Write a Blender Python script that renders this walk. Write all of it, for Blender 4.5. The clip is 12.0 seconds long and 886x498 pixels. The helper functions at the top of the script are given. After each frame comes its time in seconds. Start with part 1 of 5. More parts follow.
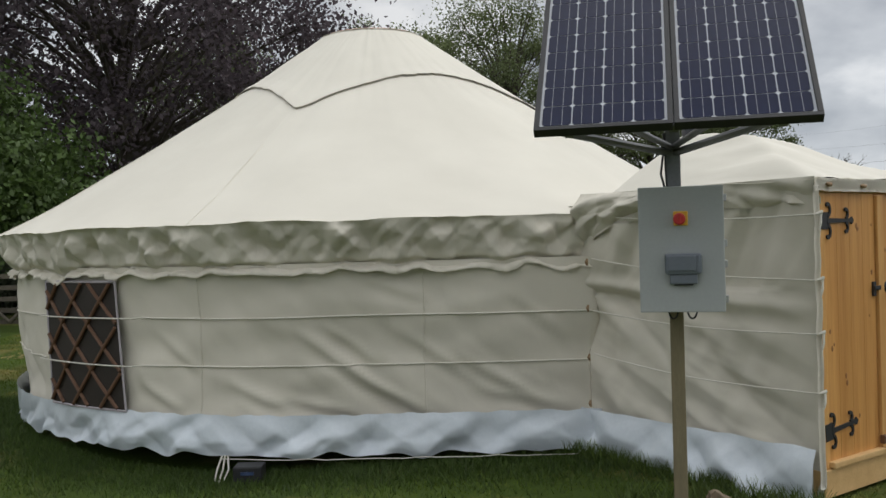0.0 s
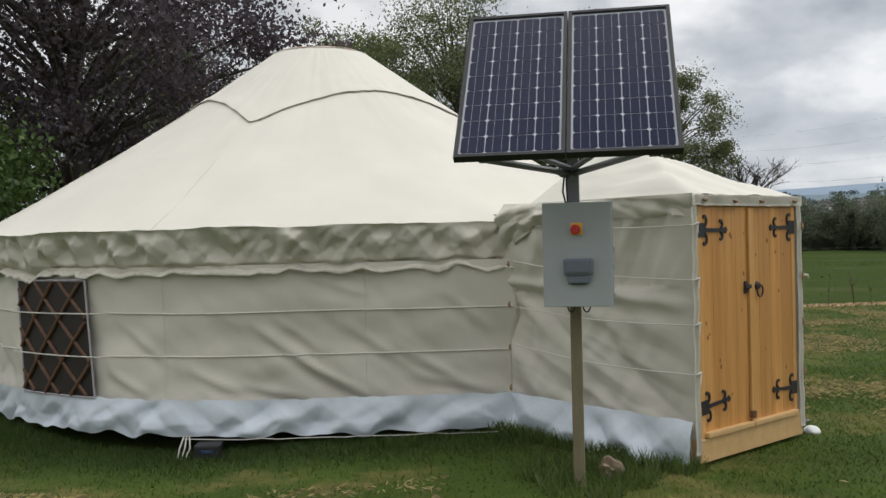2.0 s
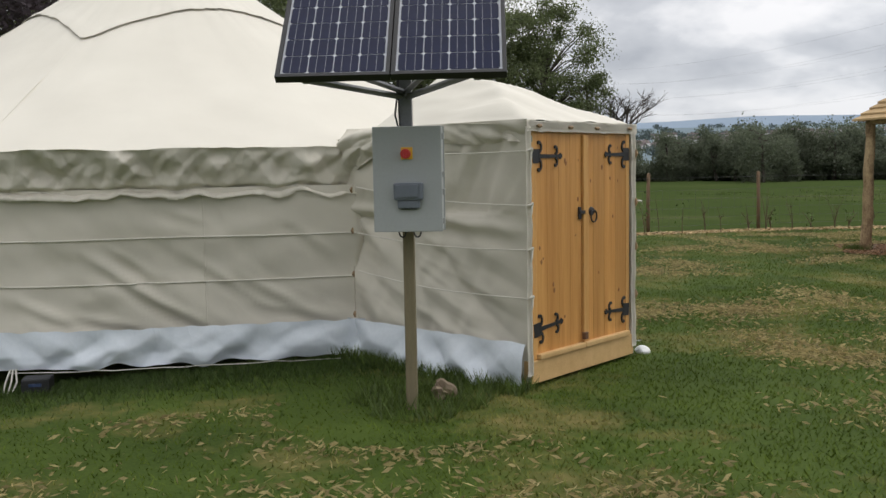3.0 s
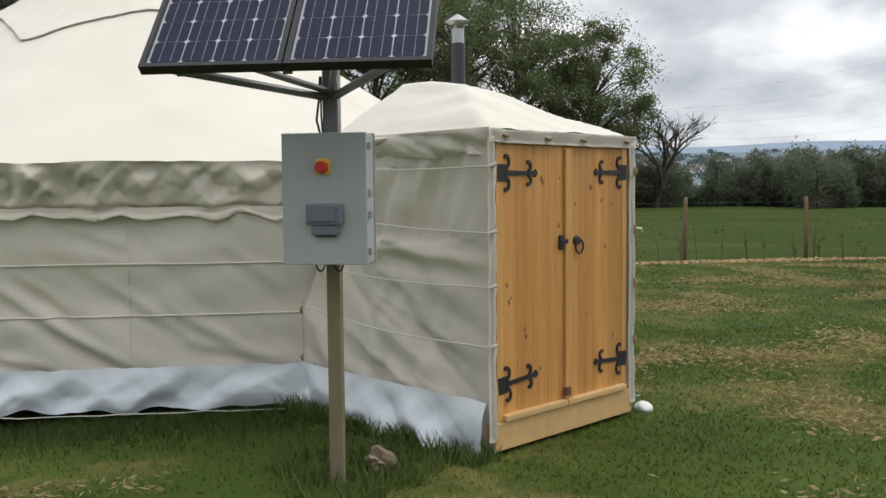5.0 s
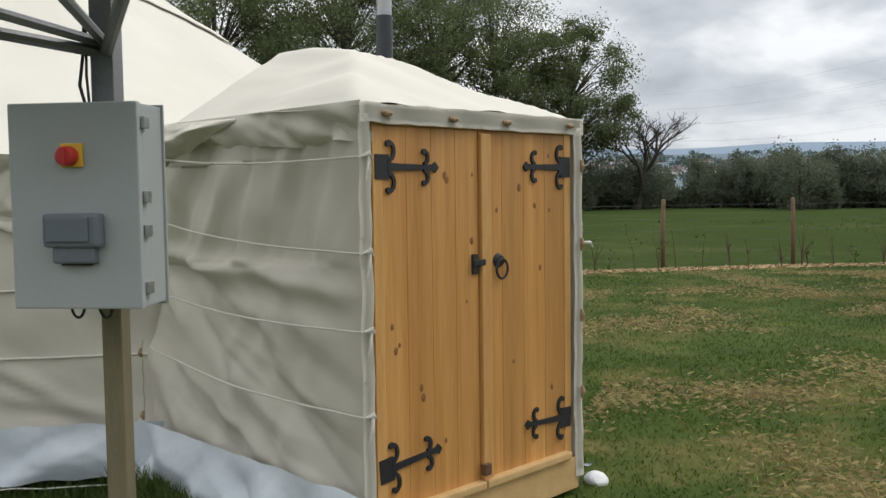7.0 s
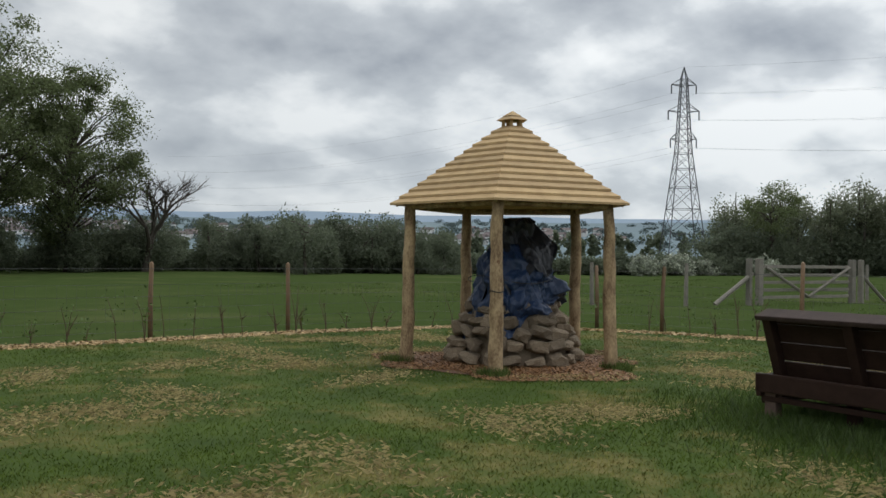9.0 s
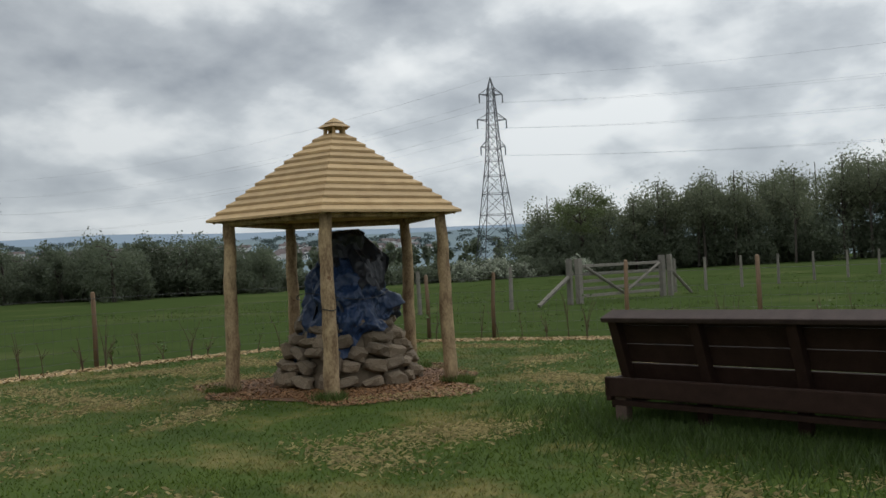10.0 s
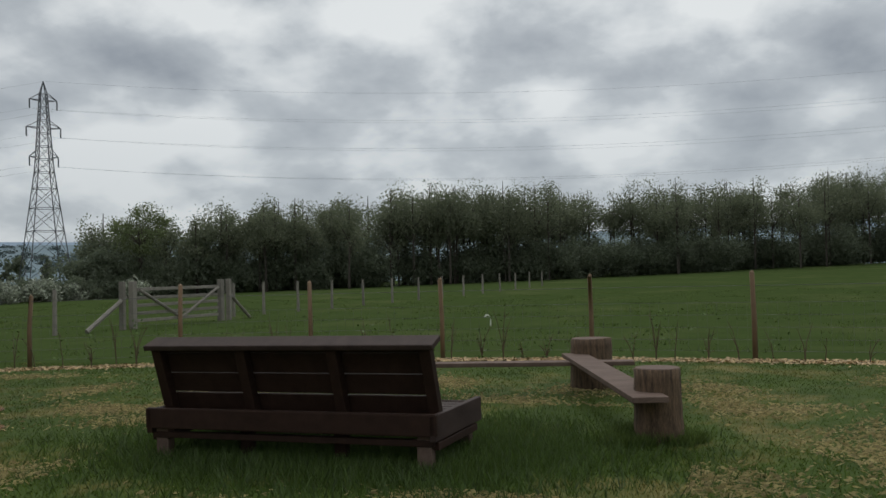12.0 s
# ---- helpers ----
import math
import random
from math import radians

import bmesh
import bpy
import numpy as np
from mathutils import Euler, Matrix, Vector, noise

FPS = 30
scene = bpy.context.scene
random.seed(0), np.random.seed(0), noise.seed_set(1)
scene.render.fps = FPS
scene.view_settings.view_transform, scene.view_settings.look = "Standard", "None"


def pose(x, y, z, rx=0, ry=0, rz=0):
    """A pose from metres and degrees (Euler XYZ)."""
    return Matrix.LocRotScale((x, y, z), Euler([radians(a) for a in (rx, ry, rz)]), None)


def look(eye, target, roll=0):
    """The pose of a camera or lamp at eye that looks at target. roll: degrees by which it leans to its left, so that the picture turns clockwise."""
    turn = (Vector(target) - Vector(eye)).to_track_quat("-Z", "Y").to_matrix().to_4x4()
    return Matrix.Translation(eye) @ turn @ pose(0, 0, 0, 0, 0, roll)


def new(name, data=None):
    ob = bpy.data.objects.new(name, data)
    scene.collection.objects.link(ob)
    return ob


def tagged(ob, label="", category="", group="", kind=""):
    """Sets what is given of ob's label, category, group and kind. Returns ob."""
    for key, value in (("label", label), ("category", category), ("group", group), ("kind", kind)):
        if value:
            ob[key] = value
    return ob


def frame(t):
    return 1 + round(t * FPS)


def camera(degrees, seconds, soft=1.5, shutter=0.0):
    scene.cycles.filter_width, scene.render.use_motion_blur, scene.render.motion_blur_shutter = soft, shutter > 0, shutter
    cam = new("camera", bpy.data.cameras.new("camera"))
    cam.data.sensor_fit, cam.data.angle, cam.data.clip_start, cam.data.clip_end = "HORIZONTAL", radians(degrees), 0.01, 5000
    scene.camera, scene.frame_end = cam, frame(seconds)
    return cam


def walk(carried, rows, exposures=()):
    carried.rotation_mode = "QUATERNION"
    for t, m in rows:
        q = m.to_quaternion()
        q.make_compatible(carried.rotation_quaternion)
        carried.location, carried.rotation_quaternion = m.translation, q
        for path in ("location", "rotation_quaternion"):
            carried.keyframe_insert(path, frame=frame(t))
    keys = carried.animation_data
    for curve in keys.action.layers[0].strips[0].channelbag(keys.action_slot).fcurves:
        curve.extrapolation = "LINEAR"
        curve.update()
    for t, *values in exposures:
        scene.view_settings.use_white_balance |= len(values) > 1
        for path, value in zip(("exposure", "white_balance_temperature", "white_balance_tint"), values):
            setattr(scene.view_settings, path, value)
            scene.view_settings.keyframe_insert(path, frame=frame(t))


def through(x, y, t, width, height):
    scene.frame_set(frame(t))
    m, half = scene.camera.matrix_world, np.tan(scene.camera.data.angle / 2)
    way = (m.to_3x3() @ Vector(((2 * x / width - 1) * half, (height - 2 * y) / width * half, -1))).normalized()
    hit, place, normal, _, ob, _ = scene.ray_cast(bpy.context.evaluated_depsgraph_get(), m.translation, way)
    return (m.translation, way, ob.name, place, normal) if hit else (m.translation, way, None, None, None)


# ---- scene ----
cam = camera(52.4, 12.0)
METRES, EYE, TILT, LEAN, TURN = 6.36, 1.5, 0.0, 0.0, 0.0
ROWS = [
    (0.0, 0.0, 0.0, 0.0, -0.01, -0.39, 1.58),
    (0.5, -0.0137, -0.0372, 0.0005, 2.11, -0.29, 1.32),
    (1.0, -0.0081, -0.0707, 0.0058, 1.37, 0.47, 0.57),
    (1.5, 0.0111, -0.1034, 0.0075, 1.7, 0.15, 0.3),
    (2.0, 0.0112, -0.1335, 0.0067, -3.29, -0.59, 1.37),
    (2.5, 0.0232, -0.1415, 0.0027, -10.59, -3.22, 1.56),
    (3.0, 0.0589, -0.1291, 0.0006, -10.83, -5.2, 1.06),
    (5.0, 0.1804, 0.0234, -0.0046, -7.61, -3.71, 0.56),
    (5.5, 0.2057, 0.0848, -0.0035, -8.14, -2.22, 0.92),
    (6.0, 0.2422, 0.1302, -0.0074, -6.98, -3.32, 0.99),
    (6.5, 0.2706, 0.1825, -0.0085, -6.52, -3.65, 0.02),
    (7.0, 0.288, 0.2459, -0.0058, -8.65, -3.58, 0.75),
    (7.5, 0.329, 0.2972, -0.0091, -16.14, -3.87, 0.22),
    (9.5, 0.4584, 0.4582, -0.0056, -44.72, 1.32, 0.87),
    (10.0, 0.4852, 0.4989, -0.0035, -50.16, 0.99, 2.61),
    (10.5, 0.4948, 0.501, -0.0009, -57.3, 0.81, 2.08),
    (11.0, 0.5043, 0.4938, -0.0007, -67.96, 0.86, 1.76),
    (11.5, 0.5066, 0.4904, -0.0011, -74.71, 1.11, 1.71),
    (12.0, 0.5077, 0.4891, -0.0009, -77.47, 1.52, 1.43),
]
walk(cam, [(t, pose(0, 0, EYE, TILT, LEAN, TURN) @ pose(METRES * x, METRES * y, METRES * z, 90 + pitch, roll, yaw)) for t, x, y, z, yaw, pitch, roll in ROWS],
     exposures=[(0.0, -0.26, 6500, 10), (0.6, -0.15, 6500, 10), (1.5, -0.1, 6500, 10), (2.5, -0.22, 6550, 11), (3.0, -0.09, 6600, 12), (4.8, 0.03, 6550, 11), (5.0, 0.03, 6550, 11), (5.5, -0.28, 6500, 10), (6.0, -0.06, 6500, 10),
                (6.5, 0.0, 6550, 11), (7.0, -0.05, 6500, 10), (7.7, -0.05, 6500, 10), (9.5, -0.42, 6400, 7), (10.5, -0.50, 6400, 7), (12.0, -0.68, 6400, 7)])

# ---- world, sun ----
SUN_AZ, SUN_EL = radians(85), radians(48)      # azimuth from +y towards +x
world = bpy.data.worlds.new("world")
scene.world = world
world.use_nodes = True
wn, wl = world.node_tree.nodes, world.node_tree.links
wn.clear()


def wnode(kind, **sets):
    n = wn.new(kind)
    for k, v in sets.items():
        n.inputs[k].default_value = v
    return n


def wmath(op, a, b=0.0):
    n = wn.new("ShaderNodeMath")
    n.operation = op
    for i, v in enumerate((a, b)):
        if hasattr(v, "is_linked"):
            wl.new(v, n.inputs[i])
        else:
            n.inputs[i].default_value = v
    return n.outputs[0]


def wramp(fac, stops):
    n = wn.new("ShaderNodeValToRGB")
    while len(n.color_ramp.elements) < len(stops):
        n.color_ramp.elements.new(0.5)
    for e, (p, c) in zip(n.color_ramp.elements, stops):
        e.position, e.color = p, (*c, 1)
    wl.new(fac, n.inputs["Fac"])
    return n.outputs["Color"]


def wmix(fac, a, b, mode="MIX"):
    n = wn.new("ShaderNodeMix")
    n.data_type, n.blend_type = "RGBA", mode
    for i, v in ((0, fac), (6, a), (7, b)):
        if hasattr(v, "is_linked"):
            wl.new(v, n.inputs[i])
        else:
            n.inputs[i].default_value = v
    return n.outputs[2]


# an overcast sky: cloud layers seen in perspective over a pale clear sky
coord = wn.new("ShaderNodeTexCoord").outputs["Generated"]
sep = wn.new("ShaderNodeSeparateXYZ")
wl.new(coord, sep.inputs[0])
dz = wmath("MAXIMUM", sep.outputs[2], 0.0)
deep = wmath("ADD", dz, 0.40)
com = wn.new("ShaderNodeCombineXYZ")
wl.new(wmath("DIVIDE", sep.outputs[0], deep), com.inputs[0])
wl.new(wmath("DIVIDE", sep.outputs[1], deep), com.inputs[1])
n1 = wnode("ShaderNodeTexNoise", Scale=3.5, Detail=9.0, Roughness=0.51, Distortion=0.05)
wl.new(com.outputs[0], n1.inputs["Vector"])
n2 = wnode("ShaderNodeTexNoise", Scale=1.7, Detail=2.0, Roughness=0.5)
wl.new(com.outputs[0], n2.inputs["Vector"])
body = wmath("ADD", wmath("MULTIPLY", n1.outputs["Fac"], 0.72), wmath("MULTIPLY", n2.outputs["Fac"], 0.28))
clouds = wramp(body, [(0.42, (1.0, 1.01, 1.02)), (0.49, (0.78, 0.805, 0.835)), (0.53, (0.62, 0.65, 0.69)), (0.66, (0.38, 0.41, 0.46))])
low = wramp(dz, [(0.0, (1, 1, 1)), (0.07, (0.75, 0.75, 0.75)), (0.22, (0, 0, 0))])
clouds = wmix(wmath("MULTIPLY", low, 0.55), clouds, (0.58, 0.625, 0.675, 1))
high = wramp(dz, [(0.32, (1, 1, 1)), (0.8, (1.9, 1.88, 1.84))])
clouds = wmix(1.0, clouds, high, "MULTIPLY")
# the cloud is brightest round the hidden sun
toward = wmath("ADD", wmath("MULTIPLY", sep.outputs[0], math.sin(SUN_AZ)), wmath("MULTIPLY", sep.outputs[1], math.cos(SUN_AZ)))
glow = wmath("ADD", 1.0, wmath("MULTIPLY", wmath("MAXIMUM", toward, 0.0), 0.36))
vglow = wn.new("ShaderNodeCombineXYZ")
for i in range(3):
    wl.new(glow, vglow.inputs[i])
clouds = wmix(1.0, clouds, vglow.outputs[0], "MULTIPLY")
sky = wn.new("ShaderNodeTexSky")
sky.sky_type, sky.sun_disc = "NISHITA", False
sky.sun_elevation, sky.sun_rotation = SUN_EL, SUN_AZ
SKY = 0.98
skyc = wmix(1.0, sky.outputs[0], (0.06, 0.06, 0.06, 1), "MULTIPLY")
both = wmix(0.9, skyc, clouds)
bg = wnode("ShaderNodeBackground", Strength=SKY)
wl.new(both, bg.inputs["Color"])
wout = wn.new("ShaderNodeOutputWorld")
wl.new(bg.outputs[0], wout.inputs["Surface"])
sun = new("sun", bpy.data.lights.new("sun", "SUN"))
sun.data.energy, sun.data.angle, sun.data.color = 0.9, radians(25), (1.0, 0.96, 0.9)
sun.matrix_world = look((30 * math.sin(SUN_AZ), 30 * math.cos(SUN_AZ), 40), (0, 0, 0))


# ---- materials ----
def mat(name, c1, c2, scale=6.0, rough=0.7, bump=0.15, fine=60.0, metal=0.0, stretch=(1, 1, 1), spread=0.25, big=0.6, tone=0.0):
    """A surface whose colour goes between c1 and c2 by broad and fine noise, with fine relief. tone: how much single pieces differ."""
    m = bpy.data.materials.new(name)
    m.use_nodes = True
    nt, b = m.node_tree, m.node_tree.nodes["Principled BSDF"]
    N, L = nt.nodes, nt.links
    tc, mp = N.new("ShaderNodeTexCoord"), N.new("ShaderNodeMapping")
    mp.inputs["Scale"].default_value = stretch
    L.new(tc.outputs["Object"], mp.inputs["Vector"])
    a, f, mx, rp = N.new("ShaderNodeTexNoise"), N.new("ShaderNodeTexNoise"), N.new("ShaderNodeMix"), N.new("ShaderNodeValToRGB")
    a.inputs["Scale"].default_value, a.inputs["Detail"].default_value = scale, 5
    f.inputs["Scale"].default_value, f.inputs["Detail"].default_value = fine, 6
    for n in (a, f):
        L.new(mp.outputs[0], n.inputs["Vector"])
    mx.data_type = "FLOAT"
    mx.inputs[0].default_value = 1 - big
    L.new(a.outputs["Fac"], mx.inputs[2])
    L.new(f.outputs["Fac"], mx.inputs[3])
    e = rp.color_ramp.elements
    e[0].position, e[0].color = 0.5 - spread, (*c1, 1)
    e[1].position, e[1].color = 0.5 + spread, (*c2, 1)
    L.new(mx.outputs[0], rp.inputs["Fac"])
    out = rp.outputs["Color"]
    if tone:
        oi, mr, hs = N.new("ShaderNodeObjectInfo"), N.new("ShaderNodeMapRange"), N.new("ShaderNodeHueSaturation")
        mr.inputs["To Min"].default_value, mr.inputs["To Max"].default_value = 1 - tone, 1 + tone
        L.new(oi.outputs["Random"], mr.inputs["Value"])
        L.new(mr.outputs[0], hs.inputs["Value"])
        L.new(out, hs.inputs["Color"])
        out = hs.outputs[0]
    L.new(out, b.inputs["Base Color"])
    b.inputs["Roughness"].default_value, b.inputs["Metallic"].default_value = rough, metal
    if bump:
        bp = N.new("ShaderNodeBump")
        bp.inputs["Strength"].default_value, bp.inputs["Distance"].default_value = bump, 0.01
        L.new(mx.outputs[0], bp.inputs["Height"])
        L.new(bp.outputs[0], b.inputs["Normal"])
    return m


def leaf_mat(name, c1, c2, through=0.25, vary=0.42):
    m = mat(name, c1, c2, 0.5, 0.6, 0, 6.0, big=0.5)
    N, L = m.node_tree.nodes, m.node_tree.links
    g, hs, mr = N.new("ShaderNodeNewGeometry"), N.new("ShaderNodeHueSaturation"), N.new("ShaderNodeMapRange")
    rp = [n for n in N if n.type == "VALTORGB"][0]
    b, out = N["Principled BSDF"], [n for n in N if n.type == "OUTPUT_MATERIAL"][0]
    mr.inputs["To Min"].default_value, mr.inputs["To Max"].default_value = 1 - vary, 1 + vary
    L.new(g.outputs["Random Per Island"], mr.inputs["Value"])
    L.new(mr.outputs[0], hs.inputs["Value"])
    L.new(rp.outputs[0], hs.inputs["Color"])
    L.new(hs.outputs[0], b.inputs["Base Color"])
    t, mx = N.new("ShaderNodeBsdfTranslucent"), N.new("ShaderNodeMixShader")
    L.new(hs.outputs[0], t.inputs["Color"])
    mx.inputs[0].default_value = through
    L.new(b.outputs[0], mx.inputs[1])
    L.new(t.outputs[0], mx.inputs[2])
    L.new(mx.outputs[0], out.inputs["Surface"])
    return m


def grass_mat(name, green, dark, straw, amount, scale):
    """Mown turf: two greens and dry straw patches."""
    m = mat(name, dark, green, 1.3, 0.85, 0.5, 45.0, big=0.5, spread=0.16)
    N, L = m.node_tree.nodes, m.node_tree.links
    b, rp = N["Principled BSDF"], [n for n in N if n.type == "VALTORGB"][0]
    mp = [n for n in N if n.type == "MAPPING"][0]
    n1, n2, r2, mx = N.new("ShaderNodeTexNoise"), N.new("ShaderNodeTexNoise"), N.new("ShaderNodeValToRGB"), N.new("ShaderNodeMix")
    n1.inputs["Scale"].default_value, n1.inputs["Detail"].default_value, n1.inputs["Roughness"].default_value = scale, 7, 0.68
    n2.inputs["Scale"].default_value, n2.inputs["Detail"].default_value = 14, 4
    for n in (n1, n2):
        L.new(mp.outputs[0], n.inputs["Vector"])
    r2.color_ramp.elements[0].position, r2.color_ramp.elements[1].position = amount, amount + 0.13
    L.new(n1.outputs["Fac"], r2.inputs["Fac"])
    mul = N.new("ShaderNodeMath")
    mul.operation = "MULTIPLY"
    L.new(r2.outputs[0], mul.inputs[0])
    L.new(n2.outputs["Fac"], mul.inputs[1])
    m2 = N.new("ShaderNodeMath")
    m2.operation, m2.use_clamp = "MULTIPLY", True
    L.new(mul.outputs[0], m2.inputs[0])
    m2.inputs[1].default_value = 1.5
    mx.data_type = "RGBA"
    L.new(m2.outputs[0], mx.inputs[0])
    L.new(rp.outputs[0], mx.inputs[6])
    mx.inputs[7].default_value = (*straw, 1)
    L.new(mx.outputs[2], b.inputs["Base Color"])
    b.inputs["Specular IOR Level"].default_value = 0.15
    return m


M_LAWN = grass_mat("lawn", (0.066, 0.100, 0.016), (0.028, 0.050, 0.008), (0.170, 0.143, 0.052), 0.51, 0.75)
M_FIELD = grass_mat("field", (0.063, 0.090, 0.030), (0.040, 0.060, 0.019), (0.09, 0.105, 0.042), 0.52, 0.14)
M_FIELD.node_tree.nodes["Principled BSDF"].inputs["Specular IOR Level"].default_value = 0.0
# Far hills, hillside trees and ridge: distance haze is mixed into these blue-greys.
M_HILL_HAZE = mat("far_country_hazed", (0.10, 0.15, 0.19), (0.15, 0.21, 0.22), 0.006, 0.95, 0, 0.03)
M_HAZE = mat("hillside_leaf_hazed", (0.075, 0.105, 0.10), (0.12, 0.15, 0.145), 0.01, 0.95, 0, 0.06)
M_RIDGE_HAZE = mat("far_ridge_hazed", (0.18, 0.25, 0.33), (0.21, 0.28, 0.36), 0.004, 0.95, 0, 0.02)
M_CANVAS = mat("canvas", (0.60, 0.565, 0.48), (0.69, 0.65, 0.56), 2.2, 0.85, 0.12, 400, big=0.75)
M_GATHER = mat("gathered_canvas", (0.60, 0.565, 0.48), (0.69, 0.65, 0.56), 2.2, 0.85, 0.12, 400, big=0.75)
M_ROOF = mat("roof_canvas", (0.65, 0.62, 0.54), (0.73, 0.70, 0.615), 1.6, 0.8, 0.08, 300, big=0.75)
M_PVC = mat("skirt_pvc", (0.60, 0.66, 0.72), (0.72, 0.77, 0.82), 3.0, 0.34, 0.05, 40)
M_ROPE = mat("rope", (0.6, 0.57, 0.5), (0.78, 0.75, 0.68), 60, 0.9, 0.3, 300)
M_PINE = mat("pine", (0.46, 0.22, 0.062), (0.67, 0.39, 0.14), 3.0, 0.5, 0.08, 22, stretch=(9, 9, 0.7), tone=0.12, big=0.55)
M_SILL = mat("pale_pine", (0.52, 0.32, 0.13), (0.70, 0.47, 0.22), 3.0, 0.6, 0.1, 22, stretch=(4, 4, 4))
M_IRON = mat("black_iron", (0.012, 0.012, 0.014), (0.03, 0.03, 0.034), 20, 0.55, 0.2, 90)
M_POLE = mat("timber_pole", (0.15, 0.125, 0.075), (0.24, 0.20, 0.12), 5, 0.8, 0.25, 40, stretch=(6, 6, 0.8))
M_STEEL = mat("galvanised_steel", (0.16, 0.165, 0.17), (0.26, 0.265, 0.27), 5, 0.45, 0.05, 70, metal=0.7)
M_BOXGREY = mat("enclosure_grey", (0.36, 0.38, 0.38), (0.42, 0.44, 0.44), 3, 0.45, 0.03, 60)
M_METER = mat("meter_grey", (0.13, 0.15, 0.18), (0.17, 0.19, 0.225), 5, 0.35, 0.03, 60)
M_RED = mat("switch_red", (0.45, 0.02, 0.02), (0.6, 0.035, 0.03), 9, 0.4, 0, 60)
M_YELLOW = mat("switch_yellow", (0.75, 0.42, 0.03), (0.85, 0.5, 0.05), 9, 0.45, 0, 60)
M_CELL = mat("solar_cell", (0.007, 0.010, 0.032), (0.012, 0.016, 0.048), 9, 0.18, 0, 90)
M_BACK = mat("panel_backsheet", (0.46, 0.48, 0.52), (0.54, 0.56, 0.60), 9, 0.3, 0, 90)
M_BUS = mat("busbar", (0.22, 0.23, 0.26), (0.30, 0.31, 0.34), 9, 0.35, 0, 90, metal=0.3)
M_BLACK = mat("black_plastic", (0.012, 0.012, 0.013), (0.025, 0.025, 0.027), 12, 0.5, 0.05, 80)
M_FLUE = mat("flue_enamel", (0.02, 0.022, 0.03), (0.045, 0.047, 0.055), 8, 0.4, 0.05, 60)
M_TIN = mat("flue_steel", (0.35, 0.36, 0.36), (0.5, 0.5, 0.5), 8, 0.35, 0.05, 60, metal=0.9)
M_UNLIT = mat("unlit_inside_tone", (0.015, 0.011, 0.009), (0.03, 0.02, 0.016), 3, 0.6, 0, 40)
M_LATTICE = mat("lattice_wood", (0.10, 0.050, 0.028), (0.18, 0.095, 0.055), 8, 0.6, 0.1, 50)
M_WINFRAME = mat("window_hem", (0.36, 0.33, 0.36), (0.46, 0.42, 0.45), 6, 0.5, 0.05, 60)
M_SHADECORD = mat("edge_shade_and_cord", (0.40, 0.35, 0.28), (0.52, 0.47, 0.39), 8, 0.9, 0.1, 90)
M_TOGGLE = mat("toggle_wood", (0.24, 0.15, 0.08), (0.38, 0.26, 0.15), 20, 0.6, 0.1, 90)
M_CROWN = mat("crown_cloth", (0.50, 0.22, 0.15), (0.68, 0.52, 0.45), 9, 0.8, 0.1, 60)
M_SHINGLE = mat("larch_board", (0.36, 0.235, 0.11), (0.55, 0.39, 0.20), 4, 0.75, 0.15, 40, stretch=(1.2, 1.2, 1.2), tone=0.14)
M_LOG = mat("peeled_log", (0.17, 0.105, 0.055), (0.50, 0.365, 0.21), 4.5, 0.8, 0.4, 26, stretch=(2.0, 2.0, 1.0), spread=0.13)
M_KNOT = mat("log_knot", (0.13, 0.07, 0.035), (0.24, 0.13, 0.065), 15, 0.8, 0.3, 60)
M_DOORKNOT = mat("pine_knot", (0.20, 0.075, 0.022), (0.32, 0.14, 0.045), 30, 0.45, 0.1, 90)
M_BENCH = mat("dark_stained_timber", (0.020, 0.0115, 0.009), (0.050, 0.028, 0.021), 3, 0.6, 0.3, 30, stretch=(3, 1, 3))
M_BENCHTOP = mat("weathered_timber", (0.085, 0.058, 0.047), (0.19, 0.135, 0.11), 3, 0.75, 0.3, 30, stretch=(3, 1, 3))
# Lighter brown for the bench's top board and one side board.
M_BENCHCAP = mat("lighter_stain", (0.03, 0.02, 0.018), (0.07, 0.048, 0.042), 3, 0.65, 0.3, 30, stretch=(3, 1, 3))
M_BARK = mat("stump_bark", (0.030, 0.018, 0.011), (0.17, 0.11, 0.065), 6, 0.9, 0.9, 30, stretch=(5, 5, 0.7), spread=0.15)
M_STONE = mat("field_stone", (0.105, 0.080, 0.055), (0.27, 0.21, 0.145), 6, 0.9, 0.6, 35, tone=0.28)
M_TARP = mat("blue_tarpaulin", (0.010, 0.026, 0.072), (0.020, 0.046, 0.115), 4, 0.42, 0.1, 40)
M_TARPB = mat("black_sheet", (0.010, 0.012, 0.018), (0.022, 0.024, 0.03), 4, 0.4, 0.1, 40)
M_CHIP = leaf_mat("bark_chips", (0.15, 0.070, 0.028), (0.33, 0.175, 0.075), 0.0)
M_GRAVEL = leaf_mat("pale_chips", (0.34, 0.22, 0.10), (0.58, 0.42, 0.22), 0.0)
M_SOIL = mat("bark_bed", (0.09, 0.045, 0.025), (0.2, 0.1, 0.055), 5, 0.95, 0.8, 45)
M_POST = mat("fence_post", (0.13, 0.08, 0.045), (0.23, 0.15, 0.09), 5, 0.85, 0.3, 40, stretch=(5, 5, 0.9), tone=0.2)
M_WEATHER = mat("silvered_timber", (0.15, 0.135, 0.115), (0.28, 0.255, 0.22), 5, 0.85, 0.3, 40, tone=0.15)
M_WIRE = mat("fence_wire", (0.10, 0.10, 0.10), (0.2, 0.2, 0.2), 9, 0.5, 0, 60, metal=0.6)
M_PYLON = mat("pylon_steel", (0.045, 0.05, 0.06), (0.08, 0.085, 0.095), 1, 0.6, 0, 9)
